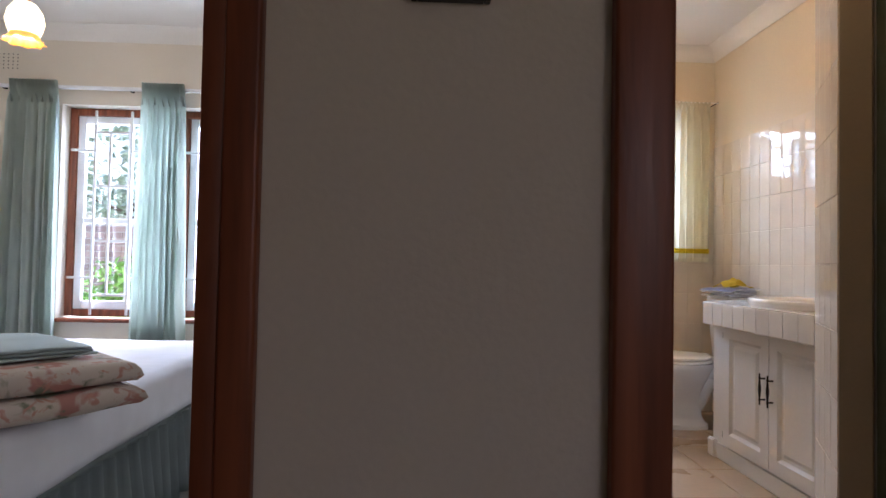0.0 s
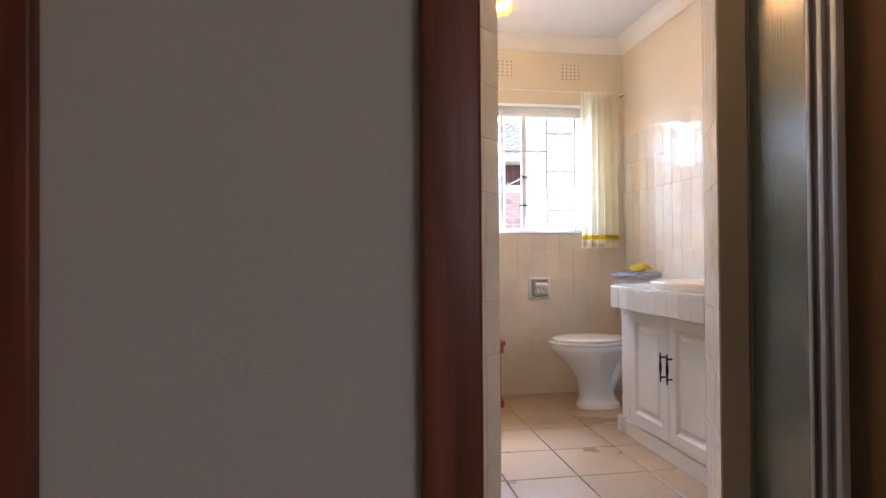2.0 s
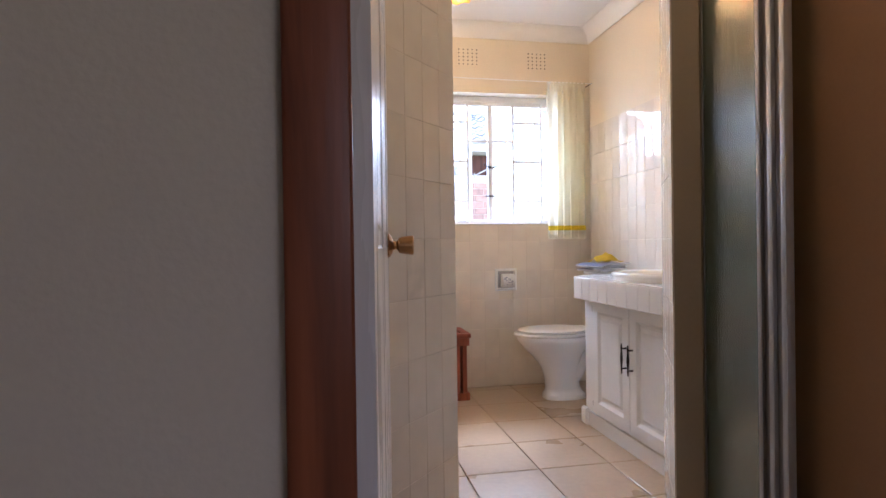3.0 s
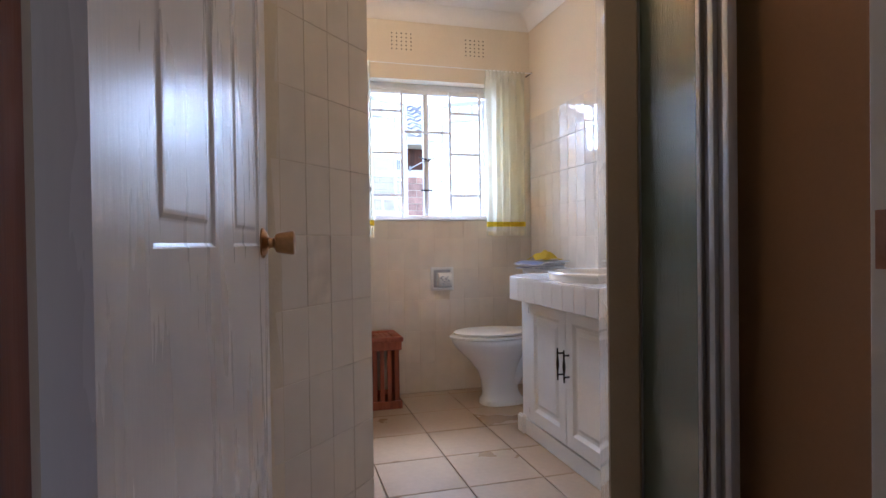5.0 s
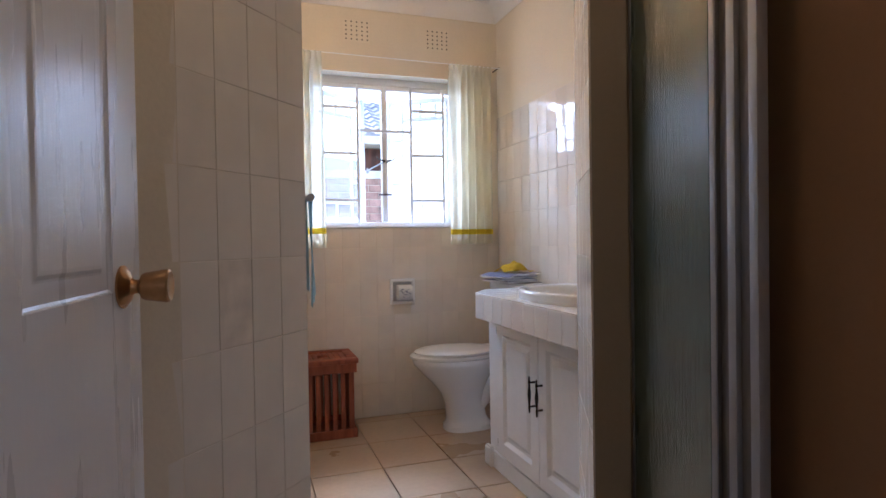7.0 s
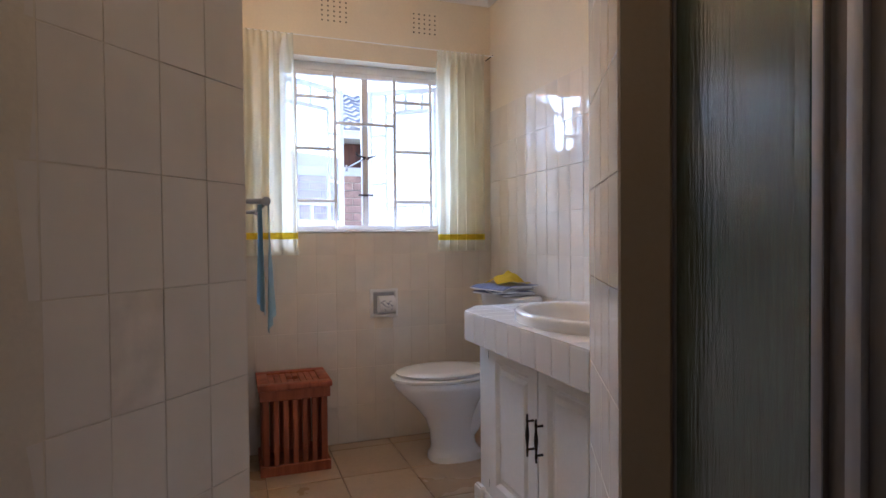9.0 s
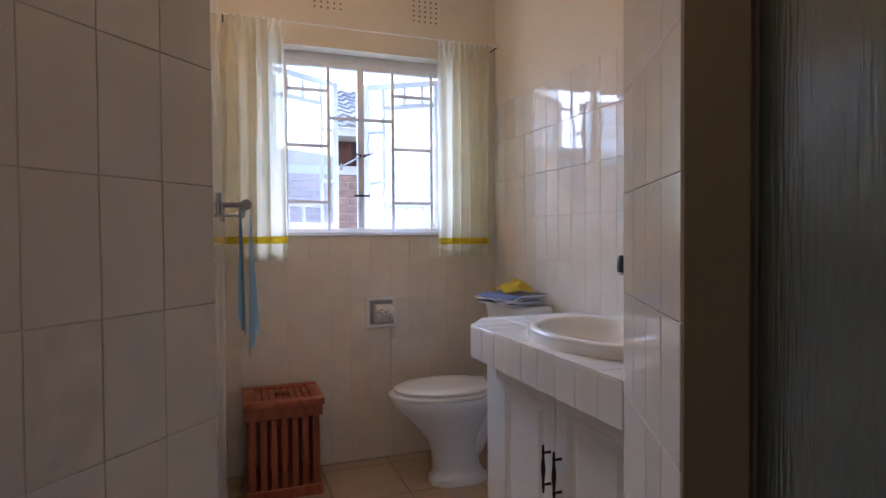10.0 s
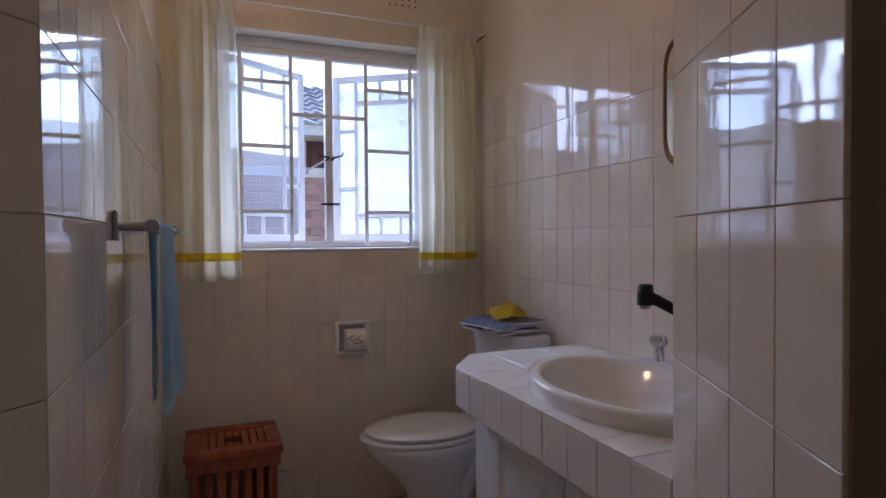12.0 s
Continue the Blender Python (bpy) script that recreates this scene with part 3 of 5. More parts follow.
for z in (1.023, 1.075):
    bm = B()
    cyl(bm, (DOOR_R - 0.0323, 1.531, z), (DOOR_R - 0.0337, 1.531, z), 0.005, seg=10)
    part("screw", bm, M_BRONZE, sp)


def panel_door(name, place, turn, width, height, label):
    """A moulded panel leaf; local x from the hinge, z up, its shown face looks along -y."""
    t = thing(name, label, "door", place, turn, kind="structure")
    th = 0.040
    cols = ((0.131, 0.390), (0.517, 0.776))
    rows = ((0.22, 0.62), (1.050, 1.62), (1.72, 1.90))
    xs = sorted({0.0, width, *[v for c in cols for v in c]})
    zs = sorted({0.008, height, *[v for r in rows for v in r]})
    bm = B()
    for x0, x1 in zip(xs, xs[1:]):
        for z0, z1 in zip(zs, zs[1:]):
            if (x0, x1) in cols and (z0, z1) in rows:
                continue
            box(bm, x0, x1, 0, th, z0, z1)
    bmesh.ops.remove_doubles(bm, verts=bm.verts, dist=0.0001)
    part("leaf", bm, M_PAINT, t, local=True, smooth=0)
    for x0, x1 in cols:
        for z0, z1 in rows:
            bm = B()
            # ogee moulding sinks, then the field rises again
            steps = ((0.0, 0.0), (0.002, 0.0022), (0.006, 0.0038), (0.029, 0.0038), (0.032, 0.0034), (0.037, 0.0014), (0.042, 0.0010))
            rws = [[(x0 + i, d, z0 + i), (x1 - i, d, z0 + i), (x1 - i, d, z1 - i), (x0 + i, d, z1 - i)] for i, d in steps]
            rings(bm, rws, close_bottom=False)
            rings(bm, [[(x0, th - 0.002, z0), (x1, th - 0.002, z0), (x1, th - 0.002, z1), (x0, th - 0.002, z1)], [(x0, th - 0.008, z0), (x1, th - 0.008, z0), (x1, th - 0.008, z1), (x0, th - 0.008, z1)]])
            part("panel", bm, M_PAINT, t, local=True, smooth=0)
    for z in (0.25, 1.05, 1.80):
        bm = B()
        cyl(bm, (0.022, th + 0.004, z - 0.040), (0.022, th + 0.004, z + 0.040), 0.005, seg=12)
        part("hinge", bm, M_PAINT, t, local=True)
    for side in (-1, 1):
        y0 = 0.0 if side < 0 else th
        bm = B()
        prof = ((0.0, 0.032), (0.003, 0.0325), (0.005, 0.030), (0.011, 0.022), (0.014, 0.013), (0.018, 0.0105), (0.023, 0.0105), (0.026, 0.014), (0.029, 0.0195), (0.034, 0.0215), (0.062, 0.0255), (0.066, 0.0250), (0.068, 0.022), (0.0655, 0.012))
        rws = [[(width - 0.087 + r * math.cos(a), y0 + side * d, 1.056 + r * math.sin(a)) for a in [2 * math.pi * i / 28 for i in range(28)]] for d, r in prof]
        rings(bm, rws)
        part("door_knob", bm, M_BRASS, t, "worn brass door knob on a round rose", local=True)
    bm = B()
    box(bm, width - 0.0005, width + 0.001, 0.008, 0.032, 1.04, 1.10)
    part("latch_plate", bm, M_BRASS, t, local=True)
    return t


panel_door("door_bath", (1.1585, 1.530, 0.0), 83.35, 0.904, 2.02, "white gloss moulded panel door standing open into the bathroom")


# ---- windows ----
def bar(bm, x0, x1, z0, z1, y0, y1, bev=0.002):
    return box(bm, x0, x1, y0, y1, z0, z1, bev)


def grille_bar(t, x0, x1, z0, z1, y, w=0.018):
    bm = B()
    if abs(x1 - x0) < 1e-6:
        box(bm, x0 - w / 2, x0 + w / 2, y - 0.005, y + 0.005, z0, z1, 0.002)
    else:
        box(bm, x0, x1, y - 0.0049, y + 0.0049, z0 - w / 2, z0 + w / 2, 0.002)
    part("bar", bm, M_FRAMEWHITE, t)


win = thing("window_1", "white steel casement window with burglar bars, casements ajar", "window", ((WX0 + WX1) / 2, 5.09, WZ0), kind="structure")
FX0, FX1, FZ0, FZ1 = WX0 + 0.003, WX1 - 0.003, WZ0 + 0.012, WZ1 - 0.045
MID = (FX0 + FX1) / 2
for nm, a in (("window_frame", (FX0, FX0 + 0.030, FZ0, FZ1)), ("window_frame", (FX1 - 0.030, FX1, FZ0, FZ1)), ("window_frame", (FX0 + 0.0305, FX1 - 0.0305, FZ1 - 0.030, FZ1)), ("window_frame", (FX0 + 0.0305, FX1 - 0.0305, FZ0, FZ0 + 0.030)), ("mullion", (MID - 0.019, MID + 0.019, FZ0 + 0.0305, FZ1 - 0.0305))):
    bm = B()
    bar(bm, *a, 5.085, 5.120, 0.004)
    part(nm, bm, M_FRAMEWHITE, win)
bm = B()
box(bm, WX0 + 0.002, WX1 - 0.002, 4.978, 5.20, WZ0 + 0.0005, WZ0 + 0.011, 0.003)
part("window_sill", bm, M_FRAMEWHITE, win)
bm = B()
box(bm, WX0 + 0.002, WX1 - 0.002, 5.085, 5.20, FZ1 + 0.001, WZ1 - 0.001)
part("lintel_strip", bm, M_FRAMEWHITE, win)
GY, IH = 5.076, FZ1 - FZ0
HL, HR = FX0 + 0.030, FX1 - 0.030
ML, MR = MID - 0.178, MID + 0.178
GL, GR = 1.906, 2.712
for x in (GL, ML, MR, GR):
    grille_bar(win, x, x, FZ0 + 0.004, FZ1 - 0.004, GY)
for f in (0.83, 0.51, 0.185):
    grille_bar(win, GL + 0.0075, ML - 0.0075, FZ0 + IH * f, 0, GY)
    grille_bar(win, MR + 0.0075, GR - 0.0075, FZ0 + IH * f, 0, GY)
grille_bar(win, ML + 0.0075, MR - 0.0075, FZ0 + IH * 0.675, 0, GY)


def casement(parent, hinge_x, side, angle, name="casement"):
    """A steel sash hung on its outer edge and swung outwards; local x runs from the hinge."""
    w, z0, z1 = 0.470, FZ0 + 0.032, FZ1 - 0.032
    turn = angle if side > 0 else 180 - angle
    m = pose(hinge_x, 5.118, 0, 0, 0, turn)

    def bb(bm, x0, x1, za, zb, ya=-0.011, yb=0.011):
        ya, yb = (ya, yb) if side > 0 else (-yb, -ya)
        return box(bm, x0, x1, ya, yb, za, zb, 0.003, 1, m)

    bm = B()
    bb(bm, 0.0, 0.032, z0, z1)
    frame_part = part(name, bm, M_FRAMEWHITE, parent)
    for a in ((w - 0.036, w, z0, z1), (0.0325, w - 0.0365, z0, z0 + 0.034), (0.0325, w - 0.0365, z1 - 0.032, z1)):
        bm = B()
        bb(bm, *a)
        part("sash_rail", bm, M_FRAMEWHITE, frame_part)
    H = z1 - z0
    xm = w - 0.125
    for a in ((xm - 0.009, xm + 0.009, z0 + 0.035, z1 - 0.033), (0.033, xm - 0.0095, z0 + H * 0.835 - 0.012, z0 + H * 0.835 + 0.012), (xm + 0.0095, w - 0.037, z0 + H * 0.67 - 0.009, z0 + H * 0.67 + 0.009), (xm + 0.0095, w - 0.037, z0 + H * 0.32 - 0.009, z0 + H * 0.32 + 0.009), (0.033, xm - 0.0095, z0 + H * 0.155 - 0.012, z0 + H * 0.155 + 0.012), *[(x, x + 0.016, *zz) for x in (0.098, 0.205) for zz in ((z0 + 0.035, z0 + H * 0.155 - 0.0125), (z0 + H * 0.835 + 0.0125, z1 - 0.033))]):
        bm = B()
        bb(bm, *a, -0.009, 0.009)
        part("glazing_bar", bm, M_FRAMEWHITE, frame_part)
    for x0, x1, za, zb, mt in ((0.033, w - 0.037, z0 + 0.035, z0 + H * 0.50, M_DOTS if side > 0 else M_WHITEPANE), (0.033, w - 0.037, z0 + H * 0.501, z1 - 0.033, M_FROST if side > 0 else M_WHITEPANE)):
        bm = B()
        box(bm, x0, x1, -0.002, 0.002, za, zb, 0, 1, m)
        g = part("pane", bm, mt, frame_part)
        g.visible_shadow = False
    return frame_part


casement(win, FX0 + 0.031, 1, 33.0)
casement(win, FX1 - 0.031, -1, 33.0)
for s in (-1, 1):
    bm = B()
    z = FZ0 + IH * 0.455
    cyl(bm, (MID + s * 0.012, 5.078, z), (MID + s * 0.012, 5.040, z + 0.004), 0.007, seg=10)
    cyl(bm, (MID + s * 0.012, 5.042, z + 0.004), (MID + s * 0.055, 5.052, z + 0.018), 0.005, 0.004, seg=8)
    cyl(bm, (MID + s * 0.055, 5.052, z + 0.018), (MID + s * 0.060, 5.050, z + 0.034), 0.004, seg=8)
    part("stay_handle", bm, M_BLACK, win)
    if s < 0:
        bm = B()
        cyl(bm, (MID - 0.020, 5.062, z - 0.004), (MID - 0.072, 5.300, z - 0.030), 0.0045, seg=8)
        cyl(bm, (MID - 0.072, 5.300, z - 0.048), (MID - 0.072, 5.300, z - 0.010), 0.008, 0.006, seg=10)
        part("stay_arm", bm, M_STEEL, win)
    bm = B()
    z = FZ0 + IH * 0.225
    box(bm, MID + s * 0.018 - 0.026, MID + s * 0.018 + 0.026, 5.060, 5.084, z - 0.005, z + 0.005, 0.002)
    part("peg_stay", bm, M_BLACK, win)

# bedroom window: mahogany frame, white sashes and bars
wb = thing("window_2", "mahogany framed bedroom window with white burglar bars", "window", ((VX0 + VX1) / 2, 5.09, VZ0), kind="structure")
for a in ((VX0 + 0.004, VX0 + 0.055, VZ0 + 0.02, VZ1 - 0.004), (VX1 - 0.055, VX1 - 0.004, VZ0 + 0.02, VZ1 - 0.004), (VX0 + 0.0555, VX1 - 0.0555, VZ1 - 0.055, VZ1 - 0.004), (VX0 + 0.0555, VX1 - 0.0555, VZ0 + 0.02, VZ0 + 0.07), (-0.860, -0.800, VZ0 + 0.0705, VZ1 - 0.0555)):
    bm = B()
    box(bm, a[0], a[1], 5.075, 5.135, a[2], a[3], 0.004)
    part("window_frame", bm, M_MAHOG, wb)
bm = B()
box(bm, VX0 - 0.03, VX1 + 0.03, 4.955, 5.07, VZ0 - 0.012, VZ0 + 0.012, 0.005)
part("window_sill", bm, M_MAHOG, wb)
for x0, x1 in ((VX0 + 0.056, -0.861), (-0.799, VX1 - 0.056)):
    zz0, zz1 = VZ0 + 0.071, VZ1 - 0.056
    for a in ((x0, x0 + 0.055, zz0, zz1), (x1 - 0.055, x1, zz0, zz1), (x0 + 0.0555, x1 - 0.0555, zz1 - 0.055, zz1), (x0 + 0.0555, x1 - 0.0555, zz0, zz0 + 0.06), (x0 + 0.0555, x1 - 0.0555, zz0 + 0.62, zz0 + 0.66), ((x0 + x1) / 2 - 0.014, (x0 + x1) / 2 + 0.014, zz0 + 0.0605, zz0 + 0.6195), ((x0 + x1) / 2 - 0.014, (x0 + x1) / 2 + 0.014, zz0 + 0.6605, zz1 - 0.0555)):
        bm = B()
        box(bm, a[0], a[1], 5.090, 5.122, a[2], a[3], 0.004)
        part("sash_rail", bm, M_FRAMEWHITE, wb)
    bm = B()
    box(bm, x0 + 0.056, x1 - 0.056, 5.104, 5.108, zz0 + 0.061, zz1 - 0.056)
    part("pane", bm, M_PANE, wb).visible_shadow = False
    cx = x0 + 0.268
    wv = 0.018
    for x in (cx - 0.1275, cx + 0.1275):
        grille_bar(wb, x, x, VZ0 + 0.03, VZ1 - 0.02, 5.060, wv)
    grille_bar(wb, cx - 0.02, cx - 0.02, 0.783, 1.942, 5.060, wv)
    for z in (0.774, 1.164, 1.561, 1.951):
        grille_bar(wb, cx - 0.1175, cx + 0.1175, z, 0, 5.060, wv)
    for z in (0.899, 1.819):
        grille_bar(wb, x0 - 0.03, cx - 0.1375, z, 0, 5.060, wv)
        grille_bar(wb, cx + 0.1375, x1 + 0.03, z, 0, 5.060, wv)


# ---- air vents ----
def air_vent(x0, x1, z0, z1, y, cols, rows, mt):
    t = thing("air_vent", "cream air brick vent with rows of small holes", "vent", ((x0 + x1) / 2, y, z0), group="wall vents")
    bm = B()
    box(bm, x0, x1, y - 0.003, y - 0.0005, z0, z1, 0.001)
    part("plate", bm, mt, t)
    for i in range(cols):
        for j in range(rows):
            # dark square proud of the plate, the hole's shade as colour
            bm = B()
            cx, cz = x0 + (i + 0.6) * (x1 - x0) / (cols + 0.2), z0 + (j + 0.6) * (z1 - z0) / (rows + 0.2)
            s = min((x1 - x0) / cols, (z1 - z0) / rows) * 0.145
            box(bm, cx - s, cx + s, y - 0.0042, y - 0.0032, cz - s, cz + s)
            part("hole", bm, M_HOLE, t)


air_vent(2.03, 2.205, 2.375, 2.515, Y0 - 0.0, 5, 5, M_CREAM)
air_vent(2.565, 2.735, 2.365, 2.505, Y0 - 0.0, 5, 5, M_CREAM)
air_vent(-2.16, -1.96, 2.36, 2.49, Y_B, 6, 5, M_PLASTER)


# ---- bathroom things ----
def toilet():
    t = thing("toilet", "white ceramic toilet with a closed plastic lid and low cistern", "toilet", (2.70, 4.59, 0))
    CY = 4.59
    bm = B()
    rows = [oval(2.672, CY, 0.0, 0.148, 0.106, power=2.8), oval(2.672, CY, 0.028, 0.145, 0.103, power=2.8), oval(2.668, CY, 0.044, 0.130, 0.090, power=2.5), oval(2.662, CY, 0.07, 0.122, 0.084, power=2.3),
            oval(2.652, CY, 0.15, 0.122, 0.084), oval(2.642, CY, 0.21, 0.136, 0.096), oval(2.630, CY, 0.275, 0.172, 0.124, front=1.05),
            oval(2.626, CY, 0.335, 0.215, 0.160, front=1.12), oval(2.622, CY, 0.372, 0.236, 0.178, front=1.15), oval(2.622, CY, 0.392, 0.245, 0.183, front=1.15), oval(2.622, CY, 0.408, 0.243, 0.182, front=1.15)]
    rings(bm, [[(x, y, z * 1.055) for x, y, z in row] for row in rows])
    part("bowl", bm, M_WHITEWARE, t)
    bm = B()
    spine = ((2.70, 0.10, 0.062), (2.755, 0.165, 0.060), (2.79, 0.24, 0.062), (2.835, 0.292, 0.058), (2.885, 0.285, 0.054), (2.915, 0.235, 0.052), (2.925, 0.185, 0.050), (2.945, 0.165, 0.052), (3.05, 0.165, 0.052))
    rws = []
    for k, (x, z, rad) in enumerate(spine):
        a, b = spine[max(0, k - 1)], spine[min(len(spine) - 1, k + 1)]
        d = Vector((b[0] - a[0], 0, b[1] - a[1])).normalized()
        up = Vector((-d.z, 0, d.x))
        rws.append([tuple(Vector((x, CY, z)) + up * rad * math.cos(q) + Vector((0, rad * math.sin(q), 0))) for q in [2 * math.pi * i / 20 for i in range(20)]])
    rings(bm, rws)
    rings(bm, [oval(2.82, CY, 0.33, 0.07, 0.09, power=3), oval(2.88, CY, 0.385, 0.10, 0.12, power=3), oval(2.90, CY, 0.432, 0.12, 0.13, power=3)])
    part("trap", bm, M_WHITEWARE, t)
    bm = B()
    rings(bm, [oval(2.615, CY, 0.4315, 0.230, 0.180, front=1.23), oval(2.615, CY, 0.4360, 0.236, 0.187, front=1.23), oval(2.615, CY, 0.4480, 0.236, 0.187, front=1.23), oval(2.615, CY, 0.4535, 0.228, 0.180, front=1.23)])
    part("seat", bm, M_SEAT, t)
    bm = B()
    rings(bm, [oval(2.62, CY, 0.4565, 0.208, 0.164, front=1.21), oval(2.62, CY, 0.4590, 0.221, 0.175, front=1.21), oval(2.62, CY, 0.4700, 0.223, 0.177, front=1.21), oval(2.62, CY, 0.4770, 0.208, 0.163, front=1.22), oval(2.62, CY, 0.4805, 0.15, 0.11, front=1.22)])
    part("lid", bm, M_SEAT, t)
    for dy in (-0.075, 0.075):
        bm = B()
        box(bm, 2.815, 2.875, CY + dy - 0.024, CY + dy + 0.024, 0.4335, 0.4745, 0.010, 3)
        part("seat_hinge", bm, M_SEAT, t)
    bm = B()
    rows = []
    for z, gx, gy in ((0.44, 0.080, 0.165), (0.46, 0.088, 0.175), (0.64, 0.094, 0.195), (0.818, 0.098, 0.205)):
        rows.append(oval(3.066 - gx, CY - 0.085, z, gx, gy, n=40, power=6))
    rings(bm, rows)
    part("cistern", bm, M_WHITEWARE, t)
    bm = B()
    rows = [oval(2.965, CY - 0.085, z, gx, gy, n=40, power=5) for z, gx, gy in ((0.819, 0.100, 0.210), (0.830, 0.103, 0.216), (0.856, 0.103, 0.216), (0.868, 0.092, 0.205))]
    rings(bm, rows)
    part("cistern_lid", bm, M_WHITEWARE, t)
    bm = B()
    cyl(bm, (2.873, CY - 0.205, 0.775), (2.862, CY - 0.205, 0.775), 0.018, seg=16)
    box(bm, 2.852, 2.862, CY - 0.220, CY - 0.150, 0.766, 0.784, 0.004)
    part("flush_lever", bm, M_CHROME, t)


toilet()

# magazines on the cistern, duster on top
TOP = 0.8685
for dx, dy, z, turn, w, d, h, mt in ((-0.006, 0.03, TOP, 10, 0.21, 0.27, 0.013, M_MAGBLUE), (0.006, 0.01, TOP + 0.0135, -14, 0.205, 0.265, 0.011, M_MAGGREY), (-0.012, 0.022, TOP + 0.025, 20, 0.195, 0.26, 0.013, M_MAGBLUE), (0.0, 0.014, TOP + 0.0385, -5, 0.19, 0.25, 0.010, M_MAGGREY)):
    t = thing("magazine", "worn glossy magazine in a pile on the toilet cistern", "magazine", (2.918 + dx, 4.45 + dy, z), turn, group="magazines on the cistern")
    bm = B()
    box(bm, -w / 2, w / 2, -d / 2, d / 2, 0.001, h - 0.001, 0.001)
    part("paper_block", bm, M_PAPER, t, local=True)
    bm = B()
    box(bm, -w / 2 - 0.002, w / 2 + 0.002, -d / 2 - 0.002, d / 2 + 0.002, h - 0.001, h)
    part("cover", bm, mt, t, local=True)
def bent_magazine():
    """A limp magazine whose front half hangs over the edge of the pile."""
    t = thing("magazine", "limp blue and white magazine sagging over the cistern edge", "magazine", (2.905, 4.43, TOP + 0.049), 14, group="magazines on the cistern")
    for nm, lo, hi, mt in (("paper_block", 0.0005, 0.0058, M_PAPER), ("cover", 0.006, 0.0072, M_MAGSTRIPE)):
        bm = B()
        rows = []
        for k in range(13):
            u = -0.135 + 0.235 * k / 12
            drop = 0.55 * max(0.0, -0.070 - u) ** 1.25
            rows.append([(u, -0.135, lo - drop), (u, 0.135, lo - drop * 0.8), (u, 0.135, hi - drop * 0.8), (u, -0.135, hi - drop)])
        rings(bm, rows)
        part(nm, bm, mt, t, local=True, smooth=60)


bent_magazine()
bm = B()
N = 14
vs = {}
for i in range(N):
    for j in range(N):
        u, v = i / (N - 1) - 0.5, j / (N - 1) - 0.5
        r = math.hypot(u, v)
        z = 0.006 + 0.052 * max(0, 1 - (r / 0.62) ** 2) + 0.009 * math.sin(9 * u + 4 * v) * (1 - r) + 0.006 * math.sin(15 * v - 6 * u)
        vs[i, j] = bm.verts.new((2.920 + u * 0.155 + 0.012 * math.sin(7 * v), 4.45 + v * 0.205 + 0.012 * math.sin(8 * u), TOP + 0.0570 + max(0.0, z)))
for i in range(N - 1):
    for j in range(N - 1):
        bm.faces.new((vs[i, j], vs[i + 1, j], vs[i + 1, j + 1], vs[i, j + 1]))
bmesh.ops.solidify(bm, geom=bm.faces[:], thickness=0.003)
solid("duster", bm, M_YCLOTH, "crumpled yellow cleaning cloth on the magazines", "cloth", kind="", smooth=80)

# vanity: masonry cabinet, tiled top, inset basin
VF, VY0, VY1, VTOP = 2.575, 3.042, 4.02, 0.865
cab = thing("vanity_cabinet", "white painted bathroom cabinet with two panelled doors", "cabinet", (2.8, 3.5, 0))
bm = B()
box(bm, VF, X_R - 0.009, VY0, VY1, 0.0, 0.742)
part("body", bm, M_PAINT2, cab)
bm = B()
box(bm, VF - 0.012, VF - 0.0005, VY0, VY1 + 0.0, 0.0, 0.085, 0.003)
part("plinth", bm, M_PAINT2, cab)
bm = B()
prism(bm, [(VF - 0.03, VY1 - 0.06), (VF, VY1 - 0.06), (VF, VY1 + 0.012), (VF - 0.03, VY1 + 0.012)], 0.0, 0.10)
bmesh.ops.bevel(bm, geom=bm.edges[:], offset=0.008, segments=2, affect="EDGES")
part("skirting_end", bm, M_PAINT2, cab)


def cupboard_door(parent, y0, y1, z0, z1, handle_y):
    """A leaf with a sunk moulded panel, facing -x."""
    x = VF - 0.020
    f = 0.062
    bm = B()
    for a, b, c, d in ((y0, y0 + f, z0, z1), (y1 - f, y1, z0, z1), (y0 + f, y1 - f, z0, z0 + f), (y0 + f, y1 - f, z1 - f, z1)):
        box(bm, x, VF - 0.002, a, b, c, d)
    bmesh.ops.remove_doubles(bm, verts=bm.verts, dist=0.0001)
    d = part("door", bm, M_PAINT2, parent, smooth=0)
    bm = B()
    steps = ((0.0, 0.0), (0.006, 0.005), (0.016, 0.012), (0.030, 0.012), (0.048, 0.004))
    rings(bm, [[(x + h, y0 + f + i, z0 + f + i), (x + h, y1 - f - i, z0 + f + i), (x + h, y1 - f - i, z1 - f - i), (x + h, y0 + f + i, z1 - f - i)] for i, h in steps], close_bottom=False)
    part("panel", bm, M_PAINT2, d, smooth=20)
    bm = B()
    rws = []
    for k in range(15):
        z = -0.075 + 0.01 * k * 15 / 14
        r = 0.0035 + 0.004 * math.exp(-((z / 0.028) ** 2)) + 0.0015 * (abs(abs(z) - 0.056) < 0.006)
        rws.append([(x - 0.026 + r * math.cos(a), handle_y + r * math.sin(a), 0.475 + z) for a in [2 * math.pi * i / 10 for i in range(10)]])
    rings(bm, rws)
    for z in (-0.05, 0.05):
        cyl(bm, (x + 0.001, handle_y, 0.475 + z), (x - 0.026, handle_y, 0.475 + z), 0.005, 0.0035, seg=8)
    part("handle", bm, M_BRONZE, d, "dark bronze bar handle")
    for z in (z0 + 0.05, z1 - 0.05):
        bm = B()
        yh = y1 + 0.004 if handle_y < (y0 + y1) / 2 else y0 - 0.004
        cyl(bm, (x + 0.004, yh, z - 0.016), (x + 0.004, yh, z + 0.016), 0.0035, seg=8)
        part("hinge", bm, M_BRONZE, d)


cupboard_door(cab, 3.478, 3.885, 0.10, 0.735, 3.505)
